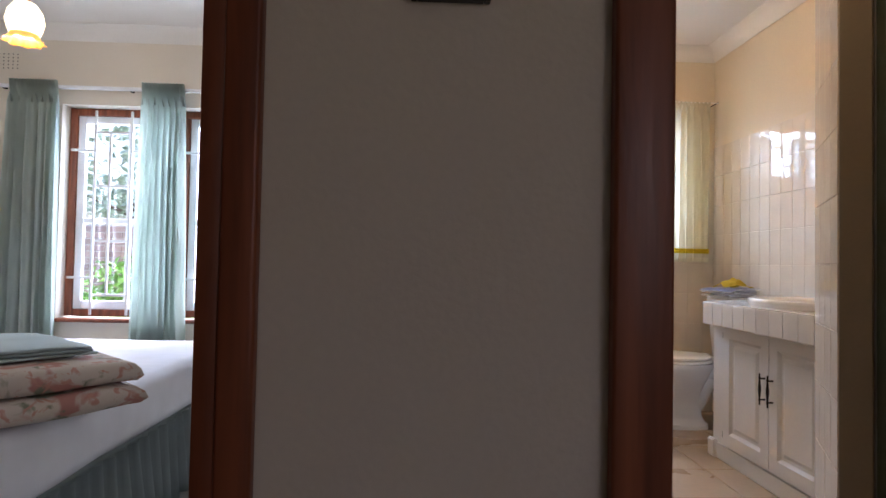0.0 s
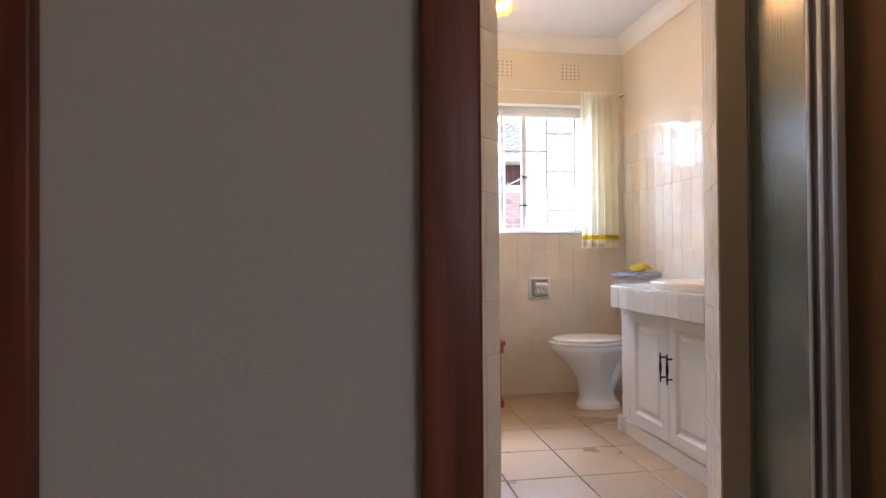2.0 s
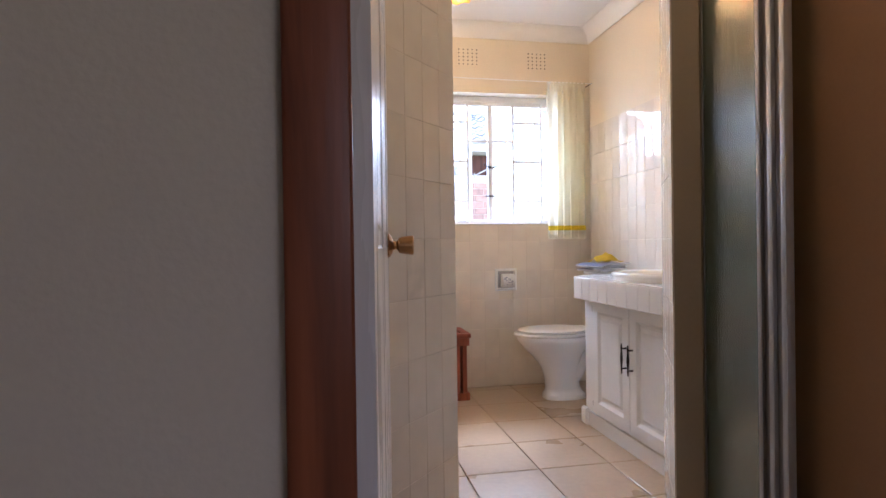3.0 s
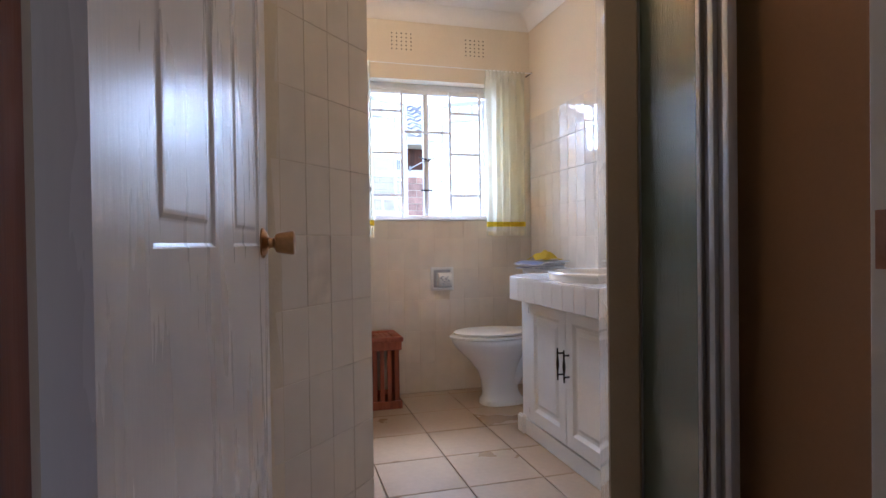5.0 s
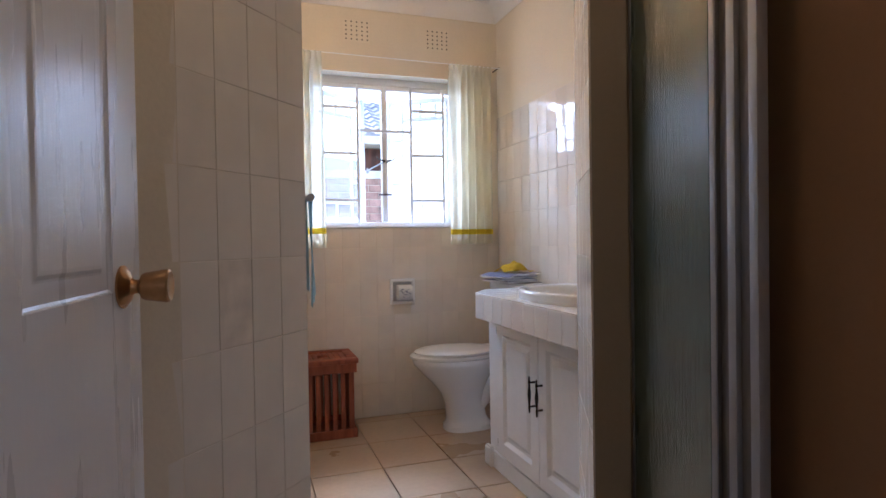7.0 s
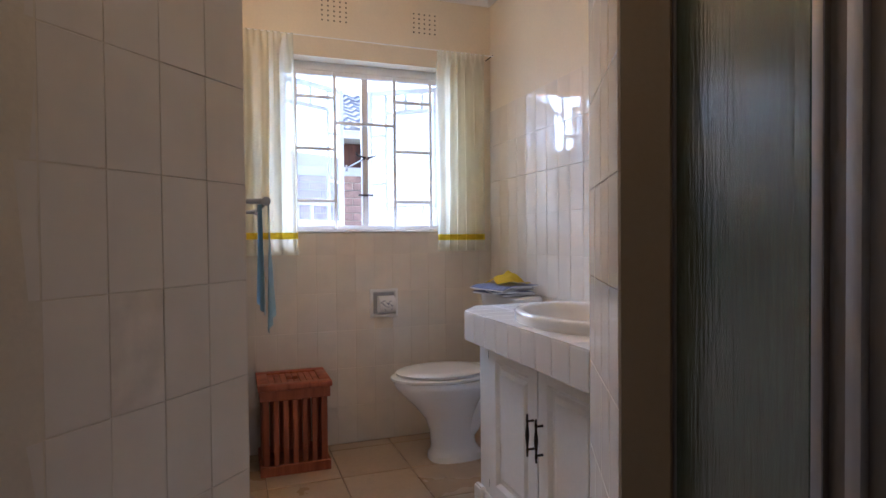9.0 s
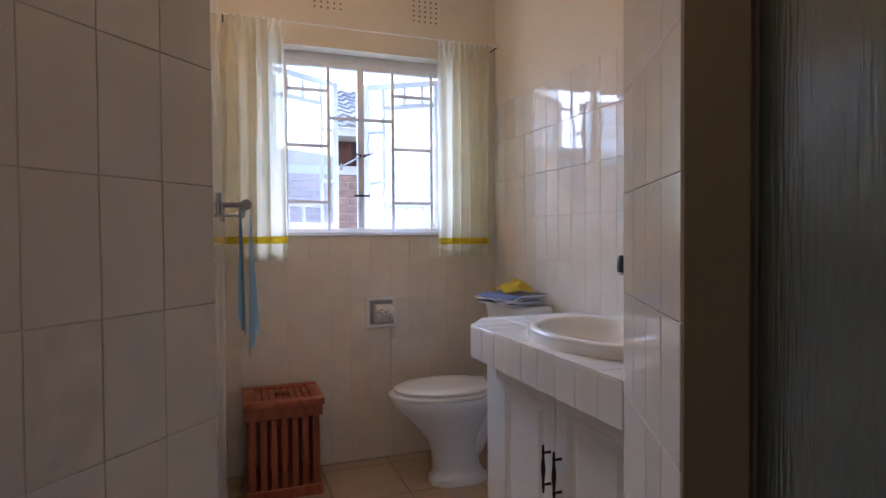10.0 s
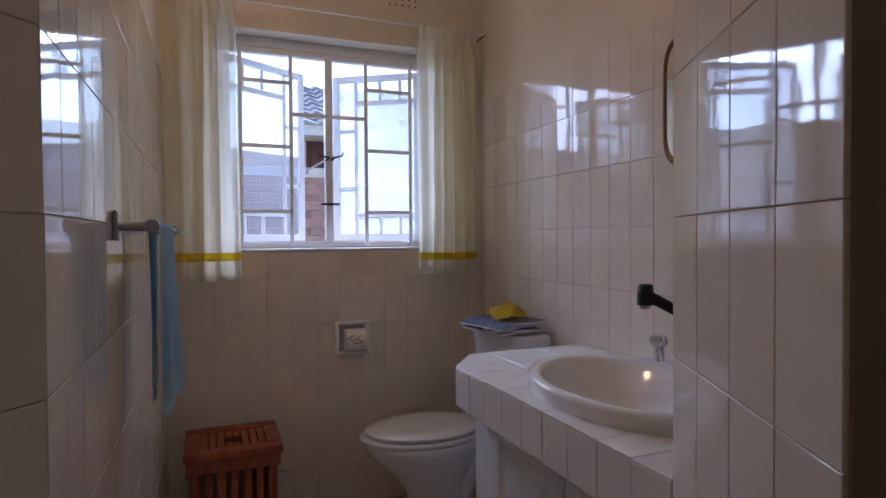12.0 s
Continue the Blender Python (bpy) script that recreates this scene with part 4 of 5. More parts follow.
cupboard_door(cab, 3.070, 3.472, 0.10, 0.735, 3.442)

top = thing("worktop", "white tiled worktop with a cut corner on the cabinet", "worktop", (2.75, 3.55, 0.745))
TOPPOLY = [(2.478, VY0), (X_R - 0.009, VY0), (X_R - 0.009, 4.10), (2.595, 4.10), (2.478, 3.945)]
BX, BY, HA, HB = 2.766, 3.46, 0.226, 0.308
bm = B()
hole = [(p[0], p[1]) for p in oval(BX, BY, 0, HA, HB, n=40)]
levels = []
for z in (0.7425, VTOP - 0.007):
    loops = []
    edges = []
    for poly in (TOPPOLY, hole):
        vs = [bm.verts.new((x, y, z)) for x, y in poly]
        edges += [bm.edges.new((vs[i], vs[(i + 1) % len(vs)])) for i in range(len(vs))]
        loops.append(vs)
    bmesh.ops.triangle_fill(bm, edges=edges, use_beauty=True)
    levels.append(loops)
for lo, hi in zip(levels[0], levels[1]):
    for i in range(len(lo)):
        j = (i + 1) % len(lo)
        bm.faces.new((lo[i], lo[j], hi[j], hi[i]))
part("slab", bm, M_GROUT, top, smooth=0)
yy = VY0
inv_top = root_matrix(top).inverted()
rng = random.Random(8)
while yy < 3.945 - 0.01:
    h = min(0.100, 3.945 - yy)
    t = new("tile", tile_mesh(h - 0.003, 0.115, 0.006, 0.002, M_WHITEWARE))
    t.parent = top
    t.matrix_basis = inv_top @ pose(2.4715, yy + h - 0.0015, 0.7445, 0, 0, -90 + rng.gauss(0, 0.3))
    yy += h
d = Vector((2.595 - 2.478, 4.10 - 3.945))
for k in range(2):
    L = d.length / 2
    q = Vector((2.478, 3.945)) + d * (1 - k / 2)
    nrm = Vector((-d.y, d.x)).normalized() * 0.0065
    t = new("tile", tile_mesh(L - 0.003, 0.115, 0.006, 0.002, M_WHITEWARE))
    t.parent = top
    t.matrix_basis = inv_top @ pose(q.x + nrm.x, q.y + nrm.y, 0.7445, 0, 0, math.degrees(math.atan2(-d.y, -d.x)))
# tiles on the flat: rows across the depth, cut along the corner


def front_edge(y):
    return 2.471 + max(0.0, (y - 3.945) / 0.155) * 0.117


def bowl_half(y):
    """Half the hole's width at y, or nothing beyond its ends."""
    q = (y - BY) / HB
    return HA * math.sqrt(1 - q * q) if abs(q) < 1 else 0.0


def top_tile(left, right):
    """A flat tile between two edges, each a list of points going up in y."""
    bm = B()
    prism(bm, [*left[:1], *right, *reversed(left[1:])], VTOP - 0.006, VTOP)
    if len(right) == 2 and len(left) == 2:
        bmesh.ops.bevel(bm, geom=[e for e in bm.edges if all(v.co.z > VTOP - 0.001 for v in e.verts)], offset=0.0015, segments=1, affect="EDGES")
    part("tile", bm, M_WHITEWARE, top, smooth=0)


yy, g = VY0, 0.0015
while yy < 4.10 - 0.01:
    h = min(0.1005, 4.10 - yy)
    ya, yb = yy + g, yy + h - g
    x = 2.471
    while x < X_R - 0.02:
        x1 = min(x + 0.19, X_R - 0.009)
        xa, xb = max(x, front_edge(yy)) + g, max(x, front_edge(yy + h)) + g
        xr = x1 - g
        ys = [ya + (yb - ya) * k / 6 for k in range(7)]
        lefts = [BX - bowl_half(y) for y in ys]
        rights = [BX + bowl_half(y) for y in ys]
        if xr - xb > 0.02:
            if all(bowl_half(y) == 0 for y in ys) or min(lefts) > xr or max(rights) < xa:
                top_tile([(xa, ya), (xb, yb)], [(xr, ya), (xr, yb)])
            else:
                if min(min(l, xr) for l in lefts) - xa > 0.004:
                    top_tile([(xa, ya), (xb, yb)], [(min(l, xr), y) for l, y in zip(lefts, ys)])
                if xr - max(max(q, xa) for q in rights) > 0.004:
                    top_tile([(max(q, xa), y) for q, y in zip(rights, ys)], [(xr, ya), (xr, yb)])
        x = x1
    yy += h


def basin():
    t = thing("basin", "white oval drop-in ceramic basin in the vanity top", "basin", (2.775, 3.46, VTOP))
    cx, cy = 2.766, 3.46
    bm = B()
    spec = ((0.8655, 0.243, 0.314), (0.888, 0.245, 0.317), (0.898, 0.246, 0.318), (0.9045, 0.240, 0.312), (0.907, 0.228, 0.300), (0.904, 0.212, 0.282), (0.894, 0.203, 0.272), (0.875, 0.196, 0.264), (0.845, 0.181, 0.245), (0.812, 0.155, 0.214), (0.785, 0.118, 0.166), (0.768, 0.072, 0.100), (0.761, 0.036, 0.044), (0.760, 0.024, 0.024))
    rings(bm, [oval(cx - (0.0 if i < 4 else 0.02 * min(1.0, (0.907 - z) / 0.06)), cy, z, a * 1.04, b * 1.06, n=56) for i, (z, a, b) in enumerate(spec)], close_bottom=False)
    part("bowl", bm, M_WHITEWARE, t, smooth=80)
    bm = B()
    rings(bm, [oval(cx - 0.02, cy, z, r, r, n=20) for z, r in ((0.7605, 0.023), (0.7635, 0.021), (0.7630, 0.012))])
    part("drain", bm, M_CHROME, t)
    # solid black disc; the dark inside of the opening is put in as colour
    bm = B()
    cyl(bm, (2.945, cy, 0.853), (2.926, cy, 0.848), 0.014, seg=16)
    part("overflow", bm, M_BLACK, t)


basin()


def tap():
    t = thing("tap", "chrome basin tap with a black swivel spout", "tap", (2.985, 3.46, 0.905))
    bm = B()
    cyl(bm, (2.985, 3.46, 0.915), (2.985, 3.46, 0.936), 0.027, 0.024, 20)
    cyl(bm, (2.985, 3.46, 0.936), (2.985, 3.46, 1.035), 0.019, 0.018, 20)
    part("tap_body", bm, M_CHROME, t)
    bm = B()
    cyl(bm, (2.985, 3.455, 1.022), (2.892, 3.572, 1.098), 0.014, 0.016, 16)
    rings(bm, [oval(2.887, 3.578, z, r, r, n=20) for z, r in ((1.072, 0.018), (1.074, 0.0225), (1.100, 0.0225), (1.126, 0.0195), (1.131, 0.016))])
    part("spout", bm, M_BLACK, t, "black plastic spout")
    bm = B()
    cyl(bm, (2.887, 3.578, 1.064), (2.887, 3.578, 1.0715), 0.0145, seg=16)
    part("aerator", bm, M_CHROME, t)
    bm = B()
    cyl(bm, (2.935, 3.575, 0.914), (2.935, 3.575, 0.955), 0.014, 0.012, 16)
    rings(bm, [[(2.933 + (q + 0.002 * math.cos(6 * a)) * math.cos(a), 3.576 + (q + 0.002 * math.cos(6 * a)) * math.sin(a), zz) for a in [2 * math.pi * k / 36 for k in range(36)]] for zz, q in ((0.9555, 0.012), (0.958, 0.020), (0.966, 0.025), (0.977, 0.025), (0.986, 0.020), (0.990, 0.010))])
    part("tap_handle", bm, M_CHROME, t)


tap()

# mirror over the basin
mir = thing("wall_mirror", "rounded wall mirror in a thin dark brass frame", "mirror", (X_R - 0.01, 3.40, 1.47))
bm = B()
cyy, czz = 3.402, 1.662


def rrect(x, hy, hz):
    out = []
    for i in range(40):
        a = 2 * math.pi * i / 40
        c, s = math.cos(a), math.sin(a)
        out.append((x, cyy + math.copysign(abs(c) ** 0.35, c) * hy, czz + math.copysign(abs(s) ** 0.35, s) * hz))
    return out


rings(bm, [rrect(X_R - 0.001, 0.295, 0.205), rrect(X_R - 0.013, 0.295, 0.205), rrect(X_R - 0.016, 0.289, 0.199), rrect(X_R - 0.0135, 0.283, 0.193), rrect(X_R - 0.011, 0.280, 0.190)], close_top=False)
part("mirror_frame", bm, M_OLDGILT, mir)
bm = B()
rings(bm, [rrect(X_R - 0.008, 0.279, 0.189), rrect(X_R - 0.012, 0.279, 0.189)])
part("mirror_glass", bm, M_MIRROR, mir)

# recessed toilet roll holder
tp = thing("toilet_roll_holder", "recessed white ceramic toilet roll holder in the tiles", "toilet roll holder", (2.385, Y_B, 0.71))
bm = B()
a0, a1, b0, b1 = 2.302, 2.468, 0.712, 0.877
steps = ((0.0, -0.001), (0.0, -0.010), (0.006, -0.015), (0.014, -0.016), (0.019, -0.012), (0.021, -0.001), (0.024, -0.0006))
rings(bm, [[(a0 + i, Y_B + d, b0 + i), (a1 - i, Y_B + d, b0 + i), (a1 - i, Y_B + d, b1 - i), (a0 + i, Y_B + d, b1 - i)] for i, d in steps], close_bottom=False, close_top=False)
part("surround", bm, M_WHITEWARE, tp)
# flat grey plate instead of a hollow; its colour gives the niche's shade
bm = B()
box(bm, a0 + 0.022, a1 - 0.022, Y_B - 0.0015, Y_B + 0.001, b0 + 0.022, b1 - 0.022)
part("recess", bm, M_STEEL, tp, "back of the niche with its grey shade in the colour")
bm = B()
rings(bm, [[(x, Y_B - 0.022 + r * math.cos(a), 0.788 + r * math.sin(a)) for a in [2 * math.pi * i / 28 for i in range(32)]] for x, r in ((2.346, 0.018), (2.3461, 0.048), (2.348, 0.050), (2.438, 0.050), (2.440, 0.048), (2.4401, 0.018))])
part("toilet_roll", bm, M_PAPER, tp, "printed white toilet roll")
rng = random.Random(3)
for k in range(16):
    x, z = 2.356 + 0.072 * rng.random(), 0.761 + 0.052 * rng.random()
    bm = B()
    yy = Y_B - 0.022 - math.sqrt(max(0.0, 0.0507 ** 2 - (z - 0.788) ** 2))
    box(bm, -0.009, 0.009, -0.0006, 0.0006, -0.0012, 0.0012, 0, 1, pose(x, yy, z, 0, rng.uniform(-70, 70), 0))
    part("print", bm, M_MAGBLUE, tp)


# slatted laundry basket
def basket():
    t = thing("laundry_basket", "reddish slatted wooden laundry basket with a lid", "basket", (1.85, 4.79, 0))
    x0, x1, y0, y1 = 1.684, 2.012, 4.655, 4.945
    for a in ((x0, x1, y0, y0 + 0.016), (x0, x1, y1 - 0.016, y1), (x0, x0 + 0.016, y0 + 0.0165, y1 - 0.0165), (x1 - 0.016, x1, y0 + 0.0165, y1 - 0.0165)):
        for z0, z1 in ((0.0, 0.052), (0.372, 0.426)):
            bm = B()
            g = 0.008
            ax0, ax1, ay0, ay1 = a
            if ax1 - ax0 > 0.1:
                ax0, ax1 = ax0 - g, ax1 + g
                ay0, ay1 = (ay0 - g, ay1 - g) if ay0 < 4.7 else (ay0 + g, ay1 + g)
            else:
                ax0, ax1 = (ax0 - g, ax1 - g) if ax0 < 1.8 else (ax0 + g, ax1 + g)
            box(bm, ax0, ax1, ay0, ay1, z0, z1, 0.003)
            part("rail", bm, M_TEAK, t)
    for k in range(7):
        cx = x0 + 0.024 + k * (x1 - x0 - 0.048) / 6
        for yy in (y0 + 0.009, y1 - 0.009):
            bm = B()
            box(bm, cx - 0.0135, cx + 0.0135, yy - 0.005, yy + 0.005, 0.045, 0.38, 0.002)
            part("slat", bm, M_TEAK, t)
    for k in range(6):
        cyk = y0 + 0.034 + k * (y1 - y0 - 0.068) / 5
        for xx in (x0 + 0.009, x1 - 0.009):
            bm = B()
            box(bm, xx - 0.005, xx + 0.005, cyk - 0.0135, cyk + 0.0135, 0.045, 0.38, 0.002)
            part("slat", bm, M_TEAK, t)
    bm = B()
    box(bm, x0 + 0.01, x1 - 0.01, y0 + 0.02, y1 - 0.02, 0.012, 0.024)
    part("base_board", bm, M_TEAK, t)
    X0, X1, YA, YB = x0 - 0.016, x1 + 0.016, y0 - 0.026, y1 + 0.018
    bm = B()
    f = 0.055
    for a in ((X0, X1, YA, YA + f), (X0, X1, YB - f, YB), (X0, X0 + f, YA + f + 0.0005, YB - f - 0.0005), (X1 - f, X1, YA + f + 0.0005, YB - f - 0.0005)):
        box(bm, a[0], a[1], a[2], a[3], 0.427, 0.456, 0.004, 2)
    lid = part("lid", bm, M_TEAK, t)
    n = 8
    for k in range(n):
        bm = B()
        w = (X1 - X0 - 2 * f) / n
        sx = X0 + f + k * w
        if k in (3, 4):
            bm2 = B()
            box(bm, sx + 0.002, sx + w - 0.002, YA + f + 0.001, YA + 0.135, 0.432, 0.449, 0.002)
            box(bm2, sx + 0.002, sx + w - 0.002, YB - 0.135, YB - f - 0.001, 0.432, 0.449, 0.002)
            part("slat", bm2, M_TEAK, lid)
        else:
            box(bm, sx + 0.002, sx + w - 0.002, YA + f + 0.001, YB - f - 0.001, 0.432, 0.449, 0.002)
        part("slat", bm, M_TEAK, lid)


basket()

# towel rail and towel on the left wall
RAIL_OFF = 0.070
rail = thing("towel_rail", "grey metal towel rail on the tiled wall", "towel rail", (X_L, 3.85, 1.28))
for yk in (3.61, 4.36):
    bm = B()
    box(bm, X_L + 0.0005, X_L + 0.010, yk - 0.016, yk + 0.016, 1.262, 1.322, 0.004, 2)
    cyl(bm, (X_L + 0.008, yk, 1.290), (X_L + 0.072, yk, 1.290), 0.008, 0.010, 14)
    cyl(bm, (X_L + RAIL_OFF, yk - 0.016, 1.290), (X_L + RAIL_OFF, yk + 0.016, 1.290), 0.0145, seg=16)
    part("bracket", bm, M_STEEL, rail)
bm = B()
cyl(bm, (X_L + RAIL_OFF, 3.626, 1.290), (X_L + RAIL_OFF, 4.344, 1.290), 0.0085, seg=14)
part("rod", bm, M_STEEL, rail)


def towel():
    bm = B()
    path = []
    cx, cz, r = X_L + RAIL_OFF, 1.290, 0.0115
    for k in range(12):
        path.append((-r + 0.006 * (1 - k / 11), 0.925 + (cz - 0.925) * k / 11, 1 - k / 11))
    for k in range(1, 7):
        a = math.pi - math.pi * k / 7
        path.append((r * math.cos(a), cz + r * math.sin(a), 0.0))
    for k in range(14):
        path.append((r - 0.006 * (k / 13), cz - (cz - 0.862) * k / 13, k / 13))
    M = 18
    grid = []
    for dx, z, drop in path:
        row = []
        for j in range(M):
            v = j / (M - 1)
            wob = (0.036 if dx > 0 else 0.014) * (0.25 + 0.75 * drop) * v + 0.006 * drop * math.sin(13 * v + 3 * z)
            y = 3.645 + 0.26 * v * (1 - 0.15 * drop) + 0.03 * drop * (1 if dx > 0 else 0)
            zz = z + 0.04 * drop * v * (1 if dx > 0 else 0.6)
            row.append(bm.verts.new((cx + dx + (wob if dx > 0 else -wob), y, zz)))
        grid.append(row)
    for a, b in zip(grid, grid[1:]):
        for j in range(M - 1):
            bm.faces.new((a[j], a[j + 1], b[j + 1], b[j]))
    bmesh.ops.solidify(bm, geom=bm.faces[:], thickness=0.004)
    solid("hand_towel", bm, M_BLUETOWEL, "pale blue hand towel hanging over the rail", "towel", kind="", smooth=80)


towel()


# ---- curtains ----
def curtain(name, x0, x1, z0, z1, y, folds, cloth, label, stripe=None, header=0.05, depth=0.022, seed=1, flare=0.03, lining=0.0):
    t = thing(name, label, "curtain", ((x0 + x1) / 2, y, z0), group=lining or "")
    rng = random.Random(seed)
    ph = [rng.uniform(0, 6.28) for _ in range(6)]
    nx, nz = folds * 10, 26

    def surf(u, v):
        """u across, v from the top (0) down (1)"""
        z = z1 + (z0 - z1) * v
        k = 0.55 + 0.45 * min(1, v * 3)
        warp = 0.045 * math.sin(5.1 * u + ph[0]) + 0.03 * math.sin(9.3 * u + ph[1] + 1.5 * v)
        d = depth * k * (math.sin(2 * math.pi * folds * (u + warp) + ph[2]) + 0.35 * math.sin(2 * math.pi * folds * 2.1 * (u + warp) + ph[3] + v))
        if v < header / (z1 - z0):
            d = depth * (0.8 * math.sin(2 * math.pi * folds * 2 * u) - 0.5 * (1 - v * (z1 - z0) / header)) if header > 0.1 else depth * 0.45 * math.sin(2 * math.pi * folds * 2 * u)
        x = x0 + (x1 - x0) * (u + 0.012 * math.sin(3 * v + ph[4]) * v)
        x += (u - 0.5) * flare * (v - 0.2)
        return (x, y + d, z)

    def sheet(v0, v1, n, push=0.0):
        bm = B()
        g = []
        for j in range(n + 1):
            v = v0 + (v1 - v0) * j / n
            g.append([bm.verts.new((p[0], p[1] - push, p[2])) for p in [surf(i / nx, v) for i in range(nx + 1)]])
        for a, b in zip(g, g[1:]):
            for i in range(nx):
                bm.faces.new((a[i], a[i + 1], b[i + 1], b[i]))
        bmesh.ops.solidify(bm, geom=bm.faces[:], thickness=0.0012)
        return bm

    part("cloth", sheet(0.0, 1.0, nz), cloth, t, smooth=80)
    if stripe:
        part("stripe", sheet(stripe[0], stripe[1], 2, 0.0024), M_YELLOW, t, "bright yellow ribbon", smooth=80)
    return t


curtain("curtain", 1.615, 1.885, 1.085, 2.262, 4.880, 4, M_VOILE, "short sheer cream curtain with a yellow ribbon near its hem", (0.898, 0.928), seed=4, lining="bathroom curtains")
curtain("curtain", 2.690, 2.990, 1.092, 2.258, 4.880, 5, M_VOILE, "short sheer cream curtain with a yellow ribbon near its hem", (0.915, 0.945), seed=9, flare=0.0, lining="bathroom curtains")
rod = thing("curtain_wire", "thin white curtain wire on hooks above the window", "curtain rail", (2.3, 4.884, 2.26))
bm = B()
cyl(bm, (1.602, 4.884, 2.262), (3.050, 4.884, 2.254), 0.0035, seg=8)
part("wire", bm, M_FRAMEWHITE, rod)
for x in (1.606, 3.046):
    bm = B()
    cyl(bm, (x, 4.884, 2.258), (x, Y0 - 0.0005, 2.258), 0.004, seg=8)
    part("hook", bm, M_BRONZE, rod)


# ---- hanging lamps ----
def pendant(name, bulb_at, s, label, tall=1.0):
    x, y, z = bulb_at
    t = thing(name, label, "ceiling lamp", (x, y, CEIL))
    n = 48

    def ring(zz, r, frill=0.0):
        return [((r + frill * math.cos(9 * a)) * math.cos(a) + x, (r + frill * math.cos(9 * a)) * math.sin(a) + y, zz + 0.25 * frill * math.sin(9 * a)) for a in [2 * math.pi * i / n for i in range(n)]]

    bm = B()
    outer = [ring(z + s * a * tall, s * r, s * f) for a, r, f in ((0.62, 0.20, 0), (0.55, 0.42, 0), (0.30, 0.66, 0), (0.0, 0.74, 0), (-0.25, 0.66, 0), (-0.42, 0.56, 0.01))]
    rings(bm, outer, False, False)
    part("shade", bm, M_OPAL, t, "lit opal glass shade", smooth=80)
    bm = B()
    rings(bm, [ring(z + s * a * tall, s * r, s * f) for a, r, f in ((-0.421, 0.560, 0.01), (-0.52, 0.60, 0.03), (-0.62, 0.70, 0.06), (-0.66, 0.78, 0.085))], False, False)
    part("frill", bm, M_AMBER, t, "frilled amber glass rim", smooth=80)
    for o in t.children:
        o.visible_shadow = False
    bm = B()
    cyl(bm, (x, y, z + s * 0.60 * tall), (x, y, z + s * (0.60 * tall + 0.25)), s * 0.22, s * 0.16, 20)
    if CEIL - (z + s * (0.60 * tall + 0.25)) > 0.02:
        cyl(bm, (x, y, z + s * (0.60 * tall + 0.25)), (x, y, CEIL - 0.018), 0.004, seg=8)
        cyl(bm, (x, y, CEIL - 0.018), (x, y, CEIL - 0.0005), 0.045, 0.05, 24)
    part("fitting", bm, M_BRASS, t)


pendant("ceiling_lamp", BATH_BULB, 0.13, "lit ceiling lamp with a frilled opal shade in the bathroom")
def bowl_lamp(bulb_at):
    """A shallow opal bowl held close under the ceiling."""
    x, y, z = bulb_at
    t = thing("bowl_lamp", "lit opal bowl lamp under the lobby ceiling", "ceiling lamp", (x, y, CEIL))
    bm = B()
    rings(bm, [oval(x, y, z + dz, rr, rr, n=32) for dz, rr in ((0.105, 0.130), (0.06, 0.150), (0.0, 0.135), (-0.05, 0.09), (-0.07, 0.03))], False, True)
    part("bowl", bm, M_OPAL, t, "lit opal glass", smooth=80).visible_shadow = False
    bm = B()
    cyl(bm, (x, y, CEIL - 0.04), (x, y, CEIL - 0.0005), 0.14, 0.15, 28)
    part("base", bm, M_BRASS, t)


bowl_lamp(LOBBY_BULB)
pendant("ceiling_lamp", BED_BULB, 0.112, "lit hanging lamp with a frilled amber edged shade", 1.4)

# ---- shower screen ----
scr = thing("shower_screen", "aluminium framed shower screen with figured rain glass", "shower screen", (2.338, 2.3, 0))
SX = 2.334
bm = B()
box(bm, SX - 0.003, SX + 0.003, 2.2565, 2.556, 0.10, 1.98)
pane = part("pane", bm, M_RAIN, scr, "figured rain glass pane")
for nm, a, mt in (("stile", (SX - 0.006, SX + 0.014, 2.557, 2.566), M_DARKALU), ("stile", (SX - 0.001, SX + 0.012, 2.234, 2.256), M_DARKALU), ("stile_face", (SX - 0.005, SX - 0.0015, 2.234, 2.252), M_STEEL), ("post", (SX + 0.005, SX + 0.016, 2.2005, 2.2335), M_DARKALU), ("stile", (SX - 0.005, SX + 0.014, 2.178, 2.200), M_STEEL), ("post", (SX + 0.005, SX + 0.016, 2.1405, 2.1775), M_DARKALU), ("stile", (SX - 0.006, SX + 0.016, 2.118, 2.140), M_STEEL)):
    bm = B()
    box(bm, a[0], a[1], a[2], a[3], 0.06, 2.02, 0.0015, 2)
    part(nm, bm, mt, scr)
for z0, z1 in ((0.06, 0.099), (1.981, 2.02)):
    bm = B()
    box(bm, SX - 0.009, SX + 0.009, 2.2565, 2.556, z0, z1, 0.003)
    part("rail", bm, M_STEEL, scr)
bm = B()
box(bm, SX - 0.03, SX + 0.015, 2.118, 2.566, 0.0, 0.0595, 0.006, 2)
part("kerb", bm, M_WHITEWARE, scr)
scr.matrix_basis = pose(2.330, 2.556, 0, 0, 0, -9.3) @ pose(-2.330, -2.556, 0) @ scr.matrix_basis

